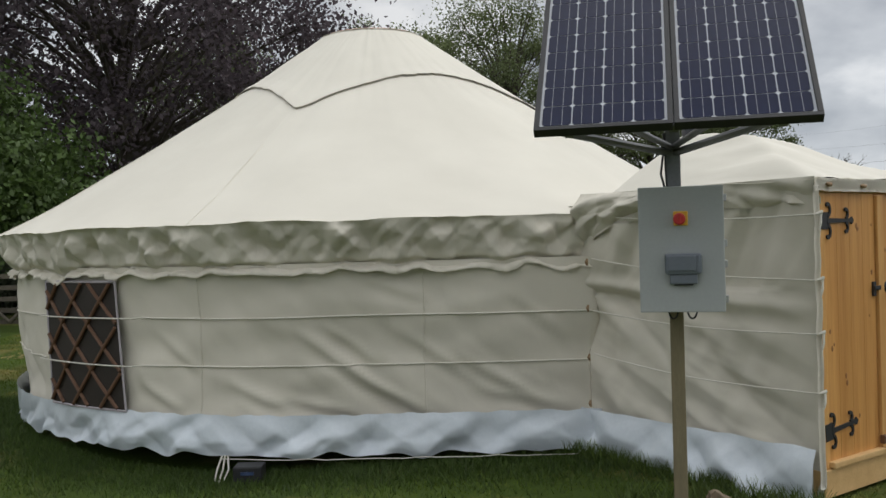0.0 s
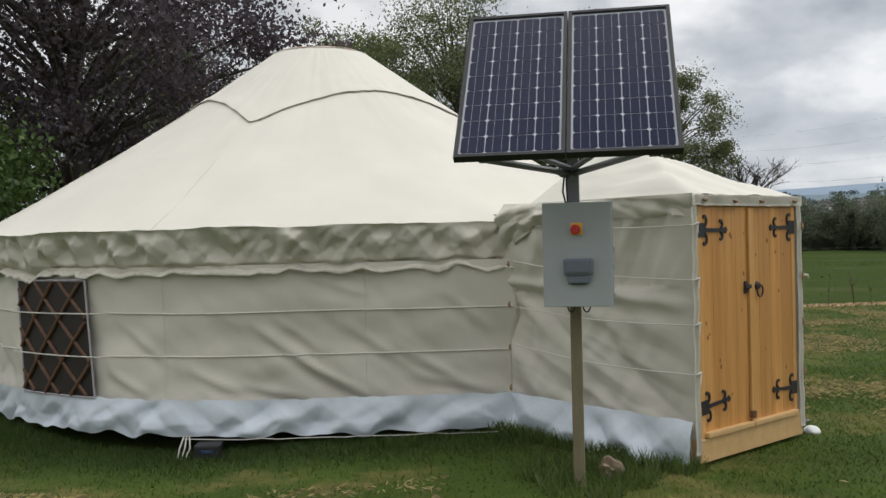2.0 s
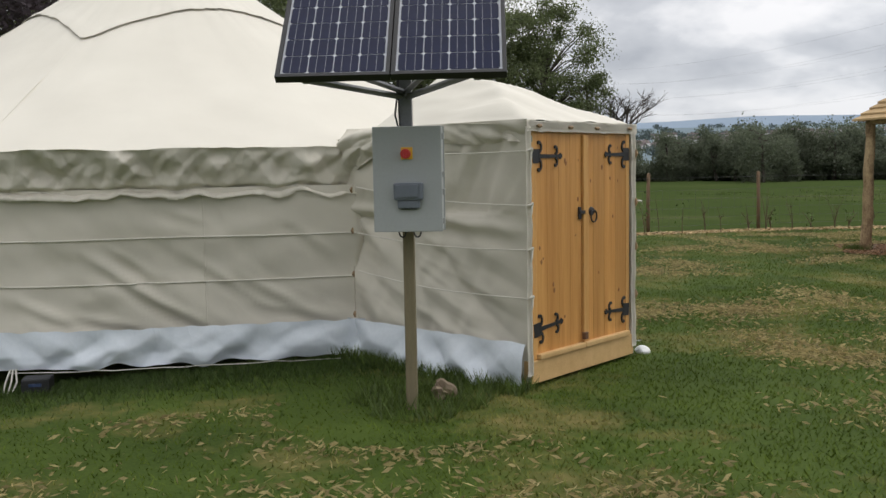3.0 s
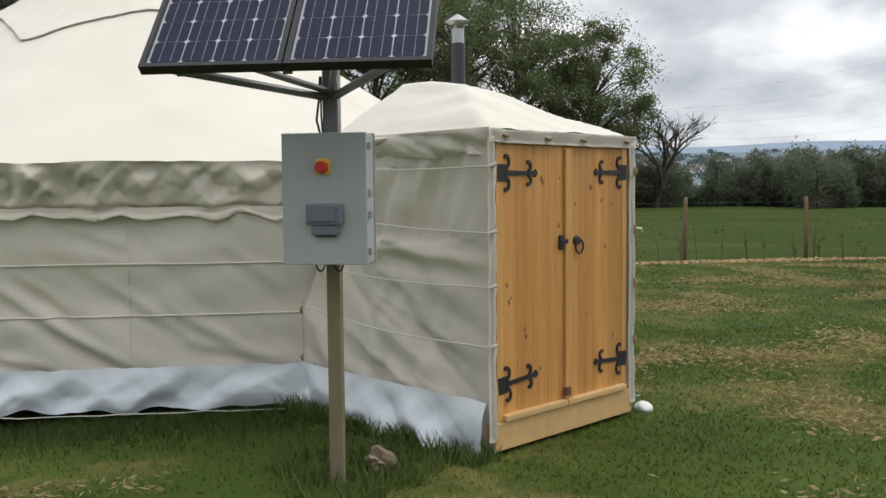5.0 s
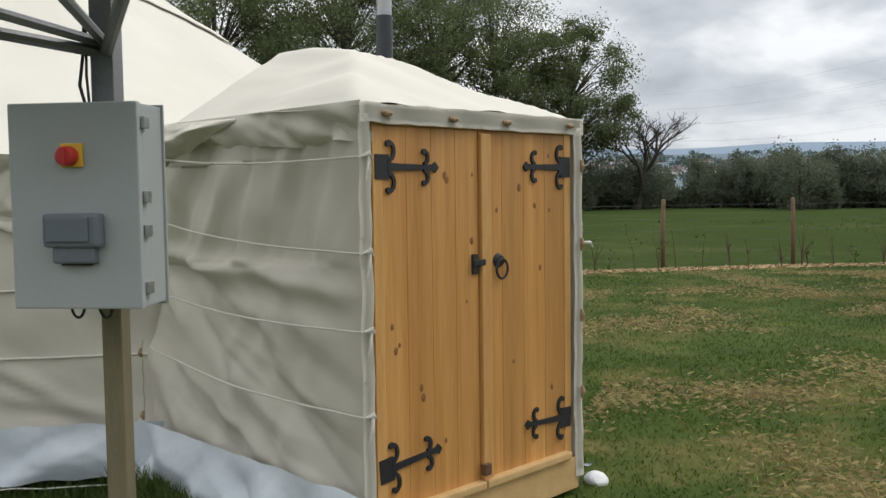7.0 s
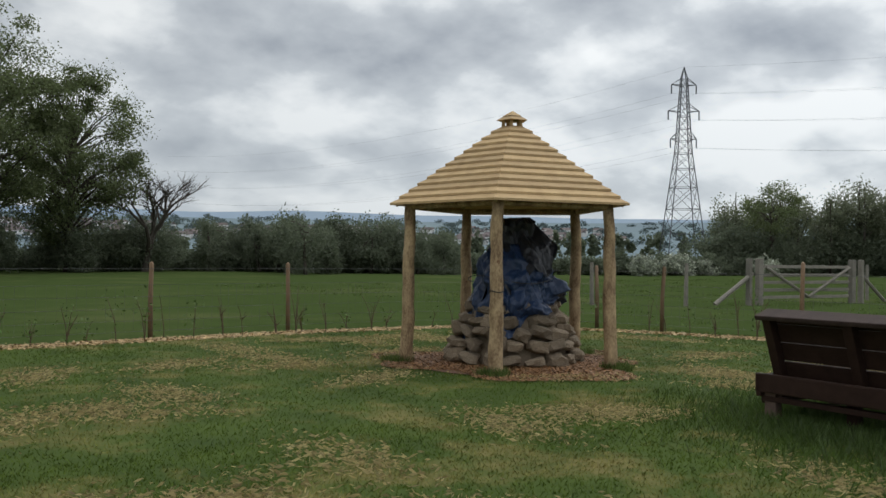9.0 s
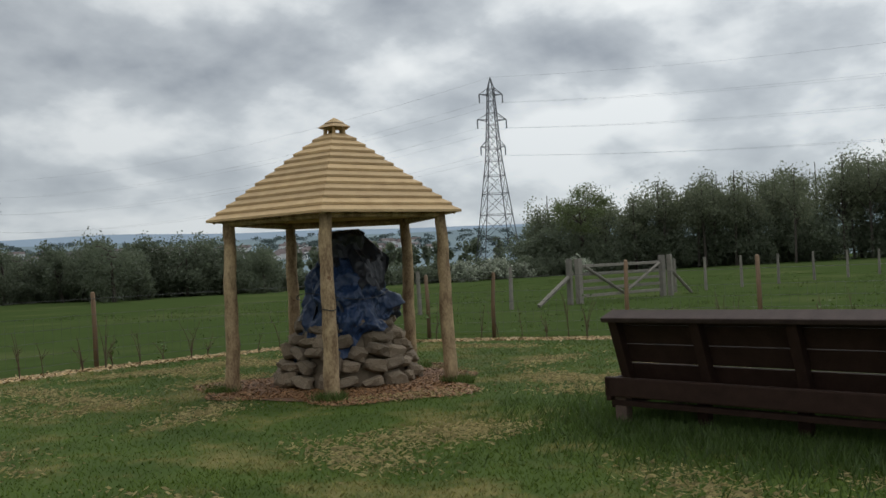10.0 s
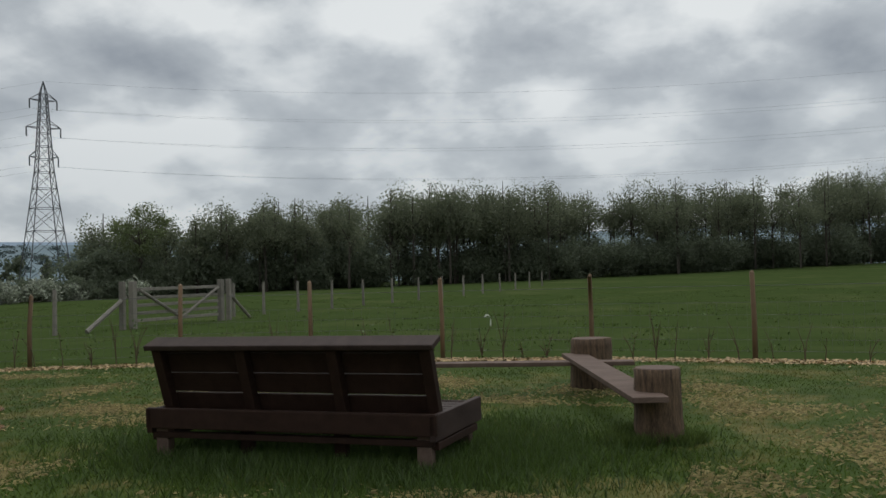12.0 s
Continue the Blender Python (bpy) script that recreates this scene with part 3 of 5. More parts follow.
porch = thing("porch", PM, "square canvas porch of the yurt with a pitched roof", "porch")


def side_at(mirror):
    def f(u, v):
        y, z = -0.045 + 2.295 * u, 0.04 + 1.74 * v
        mid = math.sin(math.pi * min(1, u * 1.02)) ** 0.7
        d = 0.050 * mid * nz(y * 1.5 + v * 2.6, v * 1.6 - y, 1) + 0.035 * mid * nz(y * 3.5 - v * 5, v * 3.0 + y, 4) + 0.016 * mid * nz(y * 8 + v * 7, v * 6, 7)
        d += 0.05 * mid * math.exp(-((z - 1.22 + 0.15 * (1 - u)) / 0.045) ** 2) - 0.03 * mid * math.exp(-((z - 1.12 + 0.15 * (1 - u)) / 0.06) ** 2)
        d += 0.05 * max(0, v - 0.8) * 5 * mid * (0.35 + nz(y * 7, 3.3))
        al, ac = (y * 0.85 + z * 0.5, z * 0.85 - y * 0.5) if z < 1.2 - 0.12 * u else (y * 0.5 - z * 0.85, z * 0.5 + y * 0.85)
        d += mid * (0.060 * ridge(ac * 2.6, al * 0.9, 2) + 0.045 * nz(ac * 6.5, al * 1.6, 5) + 0.018 * crease(ac * 9, al * 2.5, 6))
        x = -d - 0.02 if not mirror else PW + d + 0.02
        return Vector((x, y, z - 0.05 * u * v * (v > 0.9)))
    return f


part("side_canvas", sheet(side_at(False), 130, 110), M_CANVAS, porch, "sagging creased canvas side", True)
part("side_canvas", sheet(side_at(True), 40, 24), M_CANVAS, porch, "", True)


def side_skirt(u, v):
    y = -0.03 + 2.05 * u
    n1, n2 = 0.9 * nz(y * 1.7, 2.0), 0.9 * nz(y * 2.1, 9.0)
    f = 0.085 * pleat(y * 1.4 + 0.6 * v + 0.7 * n1) + 0.045 * pleat(y * 2.3 - 0.8 * v + 0.6 * n2) + 0.020 * crease(y * 5 + v, v * 1.6, 3)
    z = 0.31 + 0.015 * nz(y * 5, 1) - (0.31 + 0.02 * nz(y * 4, 5)) * v
    return Vector((-0.065 - min(1, v * 1.5) * f - 0.02 * v, y, z))


part("side_skirt", sheet(side_skirt, 140, 18), M_PVC, porch, "crumpled plastic skirt", True)
part("side_skirt", sheet(lambda u, v: Vector((PW + 0.04 + 0.06 * v, 2 * u, 0.28 - 0.27 * v + 0.02 * nz(u * 8, v))), 20, 6), M_PVC, porch, "", True)


def porch_roof(u, v):
    """u across, v from the front edge inwards: a hipped front, then a ridge running into the yurt."""
    x, y = -0.055 + (PW + 0.11) * u, -0.052 + 2.9 * v
    ridge = min(1, (y + 0.03) / 0.80)
    xm = PW * 0.47
    across = (x + 0.055) / (xm + 0.055) if x < xm else (PW + 0.055 - x) / (PW + 0.055 - xm)
    k = min(ridge, across * 1.0 + 0.0)
    zr = 2.18 + 0.09 * max(0, min(y, 1.36) - 0.78) - 0.62 * max(0, y - 1.36)
    z = 1.80 + (zr - 1.80) * max(0, k) ** 1.05
    z -= 0.40 * max(0, y - 1.45) * (1 - k)
    z += 0.016 * nz(x * 5, y * 2.5) * (1 - k) + 0.010 * crease(x * 6, y * 2.2, 3) * min(1, y * 3 + 0.1)
    if y < 0:
        z -= 0.0
    if y > 1.55:
        x = PW * 0.47 + (x - PW * 0.47) * max(0.15, 1 - 1.2 * (y - 1.55))
    return Vector((x, y, z))


part("porch_roof", sheet(porch_roof, 48, 64), M_ROOF, porch, "pale canvas hipped roof", True)


def lip(u, v):
    """The roof cloth turned down over the front and fixed with toggles."""
    return Vector((-0.055 + (PW + 0.11) * u, -0.052 - 0.008 * math.sin(u * 25) * v, 1.803 - 0.075 * v + 0.008 * nz(u * 14, v)))


part("roof_lip", sheet(lip, 40, 4, 0.004), M_ROOF, porch, "", True)


def turned_side(u, v):
    y, z = -0.05 + 1.72 * u, 1.81 - 0.15 * v
    f = crease(y * 5 + v * 1.2, v * 1.2, 2) + 0.5 * crease(y * 11, v * 2, 4)
    return Vector((-0.050 - 0.045 * v * f - 0.028 * math.sin(math.pi * v), y, z + 0.02 * nz(y * 4, 1) * v))


part("roof_side_lip", sheet(turned_side, 140, 10), M_CANVAS, porch, "", True)


def corner_flap(x0, x1):
    return sheet(lambda u, v: Vector((x0 + (x1 - x0) * u + 0.008 * nz(v * 9, x0), -0.045 - 0.014 * math.sin(u * 3) + 0.010 * nz(v * 11, x1), 1.76 - 1.67 * v)), 4, 40, 0.004)


part("corner_flap", corner_flap(-0.058, 0.0), M_ROOF, porch, "white edge of the canvas", True)
part("corner_flap", corner_flap(PW - 0.012, PW + 0.05), M_ROOF, porch, "white edge of the canvas", True)
for z0, z1 in ((1.60, 1.66), (1.24, 1.36), (0.945, 1.0), (0.62, 0.70)):
    pts = [Vector((-0.058 - 0.035 * math.sin(math.pi * k / 20) - 0.01 * nz(k * 0.6, z0), 1.68 * k / 20 - 0.05, z0 + (z1 - z0) * k / 20 - 0.03 * math.sin(math.pi * k / 20))) for k in range(21)]
    part("side_cord", tubed(pts, 0.005, 6), M_ROPE, porch, "pale cord tied to a toggle")
    knot = bmesh.new()
    tube(knot, [(-0.05, -0.055, z0), (-0.03, -0.075, z0 + 0.012), (-0.012, -0.062, z0 - 0.006)], [0.006, 0.011, 0.006], 8)
    tube(knot, [(-0.03, -0.07, z0), (-0.042, -0.078, z0 - 0.05), (-0.05, -0.074, z0 - 0.085)], [0.007, 0.006, 0.004], 6)
    part("knot", knot, M_ROPE, porch)
for x, z in [(0.07, 1.765), (0.43, 1.76), (0.76, 1.76), (1.205, 1.765)]:
    tg = bmesh.new()
    tube(tg, [(x - 0.024, -0.062, z + 0.004), (x - 0.012, -0.066, z), (x + 0.012, -0.066, z), (x + 0.024, -0.062, z - 0.003)], [0.006, 0.012, 0.012, 0.006], 8)
    part("toggle", tg, M_TOGGLE, porch, "small wooden toggle")
for z in (1.58, 1.21, 0.87, 0.50):
    tg = bmesh.new()
    tube(tg, [(PW + 0.02, -0.066, z + 0.03), (PW + 0.022, -0.072, z), (PW + 0.02, -0.066, z - 0.03)], [0.006, 0.012, 0.006], 8)
    part("toggle", tg, M_TOGGLE, porch, "small wooden toggle")
part("loose_cord", tubed([(PW + 0.03, -0.07, 1.22), (PW + 0.07, -0.08, 1.215), (PW + 0.105, -0.07, 1.19)], [0.006, 0.009, 0.005], 6), M_ROPE, porch)
part("curled_hem", sheet(lambda u, v: Vector((PW + 0.02 + 0.12 * u, -0.05 + 0.16 * v, 0.16 - 0.13 * u + 0.09 * u * u + 0.04 * math.sin(u * 5) * v)), 12, 6, 0.005), M_PVC, porch, "curled loose hem", True)

for z in (1.34, 1.02, 0.68, 0.36):
    part("seam_toggle", tubed([(-0.105, 1.63, z + 0.022), (-0.115, 1.63, z), (-0.105, 1.63, z - 0.022)], [0.007, 0.012, 0.007], 8), M_TOGGLE, porch, "small wooden toggle")
part("seam_cord", tubed([(-0.10 - 0.01 * nz(k * 0.7, 3), 1.63 + 0.012 * nz(k * 0.8, 6), 0.34 + 0.4 * k / 8) for k in range(9)], 0.004, 5), M_SHADECORD, porch)

# cloth gathered where the yurt's valance meets the porch
def corner_drape(u, v):
    y = 1.72 - 0.95 * u
    top, foot = 1.815 - 0.02 * u, 1.41 + 0.37 * u ** 0.6
    f = crease(u * 4 + v * 2, v * 2.4 - u, 4) + 0.6 * crease(u * 8 - v * 3, v * 4, 8)
    belly = math.sin(math.pi * min(1, v * 1.05)) * (1 - u) ** 0.7
    x = -0.062 - 0.13 * belly - 0.03 * (1 - u) * f * min(1, v * 3) - 0.01 * v
    return Vector((x, y, top + (foot - top) * v))


part("gathered_cloth", sheet(corner_drape, 70, 40), M_GATHER, porch, "canvas draped where valance meets porch", True)

# frame of the doors
F0, F1, DZ0, DZ1 = 0.035, PW - 0.03, 0.20, 1.725
for x, w in ((F0 + 0.012, 0.05), (F1 - 0.012, 0.05)):
    part("door_jamb", boxed((x, 0.0, 0.93), (w, 0.06, 1.66), 0.004), M_PINE, porch)
part("door_head", boxed(((F0 + F1) / 2, -0.004, 1.742), (F1 - F0 + 0.02, 0.07, 0.034), 0.004), M_SILL, porch)
part("base_board", boxed((PW / 2, -0.012, 0.105), (PW + 0.03, 0.07, 0.155), 0.006), M_SILL, porch, "pale pine board under the doors")


def door_leaf(x0, x1, count, name):
    """A ledged door of tongued boards."""
    d = part(name, boxed(((x0 + x1) / 2, 0.012, (DZ0 + DZ1) / 2), (x1 - x0 - 0.004, 0.02, DZ1 - DZ0), 0.002), M_PINE, porch, "closed varnished knotty pine door leaf")
    w = (x1 - x0) / count
    for k in range(count):
        part("board", boxed((x0 + w * (k + 0.5), -0.012, (DZ0 + DZ1) / 2), (w - 0.0012, 0.026, DZ1 - DZ0 - 0.004), 0.0018), M_BOARD, d)
        for q in range(random.randint(2, 4)):
            kx, kz, kr = x0 + w * (k + random.uniform(0.2, 0.8)), random.uniform(0.3, 1.65), random.uniform(0.006, 0.015)
            kb = bmesh.new()
            bmesh.ops.create_uvsphere(kb, u_segments=8, v_segments=5, radius=1.0, matrix=Matrix.Translation((kx, -0.0245, kz)) @ Matrix.Diagonal((kr, 0.0022, kr * 1.35, 1)))
            part("knot", kb, M_DOORKNOT, d, "", True)
    return d


def board_mat():
    """Varnished pine: straight figure along the board, with each board's own tone."""
    m = mat("varnished_pine", (0.42, 0.18, 0.045), (0.66, 0.355, 0.118), 1.3, 0.40, 0.04, 7, stretch=(16, 16, 0.55), tone=0.13, big=0.6, spread=0.22)
    return m


M_BOARD = board_mat()
MIDX = 0.61
leaf_a = door_leaf(0.06, MIDX, 4, "door_leaf")
leaf_b = door_leaf(MIDX + 0.004, PW - 0.062, 4, "door_leaf")
part("cover_batten", boxed((MIDX + 0.035, -0.034, 0.965), (0.062, 0.022, 1.49), 0.006), M_PINE, leaf_b)
part("weather_board", boxed(((0.06 + MIDX) / 2, -0.045, 0.205), (MIDX - 0.065, 0.045, 0.036), 0.008), M_SILL, leaf_a)
part("weather_board", boxed(((MIDX + PW - 0.06) / 2 + 0.004, -0.045, 0.205), (PW - 0.065 - MIDX, 0.045, 0.036), 0.008), M_SILL, leaf_b)


def ribbon(bm, pts, widths, y0, y1):
    """A flat iron strap in the plane of the door, along pts (x, z)."""
    n, left, right = len(pts), [], []
    for i, (x, z) in enumerate(pts):
        a, b = pts[max(0, i - 1)], pts[min(n - 1, i + 1)]
        d = Vector((b[0] - a[0], b[1] - a[1])).normalized()
        w = widths[i] / 2
        left.append((x - d.y * w, z + d.x * w))
        right.append((x + d.y * w, z - d.x * w))
    rows = [[bm.verts.new((p[0], y, p[1])) for p in line] for line, y in ((left, y0), (right, y0), (right, y1), (left, y1))]
    for i in range(n - 1):
        for k in range(4):
            a, b = rows[k], rows[(k + 1) % 4]
            bm.faces.new((a[i], a[i + 1], b[i + 1], b[i]))
    for i in (0, n - 1):
        bm.faces.new([r[i] for r in rows])


def scroll(x, z, sx, sz, size):
    """A curl of a fleur-de-lis."""
    return [(x + sx * size * (0.55 * math.sin(t) + 0.05 * t), z + sz * size * (1 - math.cos(t)) * 0.62) for t in [k * 0.36 for k in range(12)]]


def strap_hinge(x, z, s, parent, tilt=0.0):
    bm = bmesh.new()
    y0, y1 = -0.034, -0.026
    L = 0.355
    ribbon(bm, [(x - s * 0.02, z), (x + s * 0.06, z)], [0.10, 0.10], y0, y1)
    ribbon(bm, [(x + s * 0.05, z), (x + s * 0.08, z), (x + s * 0.26, z), (x + s * 0.32, z), (x + s * 0.335, z), (x + s * L, z)], [0.05, 0.030, 0.022, 0.026, 0.046, 0.004], y0 - 0.001, y1)
    for xx, zz, size in ((0.055, 0.026, 0.058), (0.265, 0.012, 0.044)):
        for sz in (1, -1):
            ribbon(bm, [(x + s * (xx + 0.9 * (p[0])), z + sz * (zz + p[1])) for p in scroll(0, 0, 1, 1, size)], [0.018 - 0.0004 * k for k in range(8)] + [0.017, 0.024, 0.024, 0.010], y0 - 0.002, y1)
    if tilt:
        bmesh.ops.rotate(bm, verts=bm.verts, cent=(x, 0, z), matrix=Matrix.Rotation(tilt, 3, "Y"))
    bmesh.ops.scale(bm, verts=bm.verts, vec=(0.9, 1, 0.95), space=Matrix.Translation((-x, 0, -z)))
    part("strap_hinge", bm, M_IRON, parent, "black iron fleur-de-lis strap hinge")


strap_hinge(0.05, 1.565, 1, leaf_a)
strap_hinge(0.05, 0.385, 1, leaf_a, radians(-5))
strap_hinge(PW - 0.045, 1.575, -1, leaf_b)
strap_hinge(PW - 0.045, 0.385, -1, leaf_b, radians(3))
ring = bmesh.new()
bmesh.ops.create_cone(ring, cap_ends=True, segments=12, radius1=0.034, radius2=0.022, depth=0.02, matrix=Matrix.Translation((MIDX + 0.125, -0.034, 1.165)) @ Matrix.Rotation(radians(90), 4, "X"))
tube(ring, [(MIDX + 0.125 + 0.036 * math.sin(k * math.pi / 10), -0.05, 1.13 + 0.042 * math.cos(k * math.pi / 10)) for k in range(21)], 0.006, 6)
part("ring_handle", ring, M_IRON, leaf_b, "black iron ring handle", False)
latch = bmesh.new()
block(latch, (MIDX - 0.03, -0.032, 1.16), (0.03, 0.014, 0.085), 0.003)
block(latch, (MIDX - 0.012, -0.042, 1.165), (0.07, 0.014, 0.026), 0.003)
part("latch", latch, M_IRON, leaf_a, "black iron latch keep")
bolt = boxed((MIDX + 0.01, -0.05, 0.27), (0.04, 0.03, 0.05), 0.004)
part("bottom_bolt", bolt, M_LATTICE, leaf_b, "rusty bottom bolt")
# flue
flue = thing("stove_flue", pose(2.50, 9.06, 0), "black stove flue pipe with a steel rain cap", "flue")
part("pipe", tubed([(0, 0, 1.2), (0, 0, 2.92)], 0.068, 20), M_FLUE, flue)
part("collar", tubed([(0, 0, 2.92), (0, 0, 3.06)], 0.064, 20), M_TIN, flue)
part("rain_cap", tubed([(0, 0, 3.10), (0, 0, 3.13), (0, 0, 3.145), (0, 0, 3.2)], [0.07, 0.13, 0.10, 0.02], 20), M_TIN, flue)
for k in range(3):
    a = k * 2.1
    part("cap_strut", tubed([(0.06 * math.cos(a), 0.06 * math.sin(a), 3.03), (0.06 * math.cos(a), 0.06 * math.sin(a), 3.12)], 0.006, 5), M_TIN, flue)


# ---- solar panels on their pole ----
array = thing("solar_array", pose(1.20, 4.66, 0), "two tilted solar panels on a square timber pole", "solar panel")
part("pole", boxed((0, 0, 0.95), (0.07, 0.07, 1.95), 0.008, pose(0, 0, 0, 0, 0, -13.5)), M_POLE, array, "weathered green-brown timber pole")
part("pole_sleeve", boxed((0, 0, 2.10), (0.076, 0.076, 0.75), 0.004, pose(0, 0, 0, 0, 0, -13.5)), M_STEEL, array, "grey galvanised steel pole top")
TL = math.atan2(0.79, 0.94)
PB = Vector((1.0, 3.85, 1.97)) - Vector((1.20, 4.66, 0))
pr = Vector((0.972, -0.234, 0))
pb = Vector((0.234, 0.972, 0))
pu = (pb * math.sin(TL) + Vector((0, 0, 1)) * math.cos(TL))
pn = pr.cross(pu)
PMAT = Matrix(((pr.x, pu.x, pn.x, PB.x), (pr.y, pu.y, pn.y, PB.y), (pr.z, pu.z, pn.z, PB.z), (0, 0, 0, 1)))
cellm = None
for side in (-1, 1):
    cx, w, h = side * 0.302, 0.598, 1.22
    pan = part("panel", boxed((cx, h / 2, 0.0), (w - 0.03, h - 0.03, 0.012), 0, PMAT), M_BACK, array, "dark blue cells under glass")
    for c, s in (((cx, 0.011, 0.0), (w, 0.022, 0.045)), ((cx, h - 0.011, 0.0), (w, 0.022, 0.045)), ((cx - w / 2 + 0.011, h / 2, 0), (0.022, h - 0.044, 0.045)), ((cx + w / 2 - 0.011, h / 2, 0), (0.022, h - 0.044, 0.045))):
        part("panel_frame", boxed(c, s, 0.002, PMAT), M_BLACK, pan, "black aluminium frame")
    pw, ph = (w - 0.062) / 4, (h - 0.075) / 9
    for i in range(4):
        for j in range(9):
            if cellm is None:
                b = bmesh.new()
                x, y, c = pw / 2 - 0.0028, ph / 2 - 0.0024, 0.0105
                o = [(-x + c, -y), (x - c, -y), (x, -y + c), (x, y - c), (x - c, y), (-x + c, y), (-x, y - c), (-x, -y + c)]
                f = b.faces.new([b.verts.new((p[0], p[1], 0)) for p in o])
                ex = bmesh.ops.extrude_face_region(b, geom=[f])
                bmesh.ops.translate(b, verts=[v for v in ex["geom"] if isinstance(v, bmesh.types.BMVert)], vec=(0, 0, 0.002))
                bmesh.ops.recalc_face_normals(b, faces=b.faces[:])
                cellm = bpy.data.meshes.new("cell")
                b.to_mesh(cellm)
                b.free()
                cellm.materials.append(M_CELL)
            o = new("cell", cellm)
            o.parent = pan
            o.matrix_basis = PMAT @ Matrix.Translation((cx - w / 2 + 0.031 + pw * (i + 0.5), 0.0375 + ph * (j + 0.5), 0.0065))
    for i in range(4):
        for q in (0.32, 0.68):
            part("busbar", boxed((cx - w / 2 + 0.031 + pw * (i + q), h / 2, 0.0092), (0.0022, h - 0.08, 0.001), 0, PMAT), M_BUS, pan)
for s in (-0.45, 0.0, 0.45):
    part("rail", boxed((s, 0.61, -0.045), (0.04, 1.16, 0.04), 0.003, PMAT), M_STEEL, array)
inv = Vector((0, 0, 0))
for sx in (-0.5, 0.42):
    part("bracket_arm", tubed([inv + Vector((0, 0, 1.93)), PMAT @ Vector((sx, 0.06, -0.05))], 0.02, 8), M_STEEL, array)
    part("bracket_brace", tubed([inv + Vector((0, 0, 1.96)), PMAT @ Vector((sx * 0.45, 0.10, -0.06))], 0.017, 8), M_STEEL, array)
part("top_arm", tubed([inv + Vector((0, 0, 2.42)), PMAT @ Vector((0.0, 0.70, -0.06))], 0.022, 8), M_STEEL, array)
part("cable", tubed([(-0.05, -0.05, 1.72), (-0.075, -0.05, 1.82), (-0.06, -0.05, 1.93), (-0.055, -0.05, 2.03)], 0.006, 6), M_BLACK, array)
part("cable", tubed([(-0.045, -0.05, 1.72), (-0.052, -0.055, 1.85), (-0.05, -0.05, 2.03)], 0.005, 6), M_BLACK, array)

# ---- enclosure ----
BY = -13.5
box = thing("electrical_enclosure", pose(1.155, 4.365, 1.132, 0, 0, -15.0), "grey steel electrical enclosure fixed to the pole", "enclosure")
part("body", boxed((0, 0.100, 0.305), (0.395, 0.155, 0.605), 0.006), M_BOXGREY, box)
part("door", boxed((0, 0.012, 0.305), (0.402, 0.026, 0.612), 0.006), M_BOXGREY, box)
part("back_flange", boxed((0, 0.178, 0.305), (0.41, 0.008, 0.62), 0.002), M_BOXGREY, box)
for z in (0.06, 0.23, 0.33, 0.55):
    part("latch", boxed((0.207, 0.04, z), (0.016, 0.03, 0.035), 0.003), M_TIN, box)
for z in (0.12, 0.50):
    part("mounting_bracket", boxed((0.0, 0.220, z), (0.30, 0.085, 0.04), 0.003), M_STEEL, box, "galvanised fixing bracket")
part("switch_plate", boxed((0.0, -0.006, 0.455), (0.068, 0.012, 0.07), 0.004), M_YELLOW, box, "yellow switch plate")
sw = bmesh.new()
tube(sw, [(-0.006, -0.012, 0.452), (-0.006, -0.042, 0.452), (-0.006, -0.046, 0.452)], [0.03, 0.028, 0.022], 20)
block(sw, (-0.006, -0.046, 0.452), (0.016, 0.014, 0.05), 0.003)
part("switch_knob", sw, M_RED, box, "red rotary isolator knob")
part("meter_cover", boxed((0.008, -0.025, 0.235), (0.172, 0.05, 0.10), 0.012), M_METER, box, "dark grey hinged socket cover")
part("meter_window", boxed((0.0, -0.052, 0.238), (0.135, 0.008, 0.075), 0.006), M_METER, box)
part("meter_base", boxed((0.008, -0.018, 0.162), (0.13, 0.036, 0.05), 0.008), M_METER, box)
# black strip added as the shadow below the socket base
part("meter_shade_strip", boxed((0.008, -0.012, 0.134), (0.09, 0.02, 0.008), 0.002), M_BLACK, box)
for s in (-1, 1):
    part("cable", tubed([(s * 0.045 + 0.022 * math.cos(k * 0.35), 0.08, -0.042 * math.sin(k * 0.35) + 0.004) for k in range(10)], 0.0045, 6), M_BLACK, box)


# ---- gazebo ----
GX, GY, GR, GE, GPH = 11.255, 11.73, 1.42, 1.66, 147.9
gaz = thing("gazebo", pose(GX, GY, 0, 0, 0, GPH), "five-sided timber gazebo with a stepped board roof on log posts", "gazebo")


def penta(r, k, z):
    a = radians(72 * k)
    return Vector((r * math.cos(a), r * math.sin(a), z))


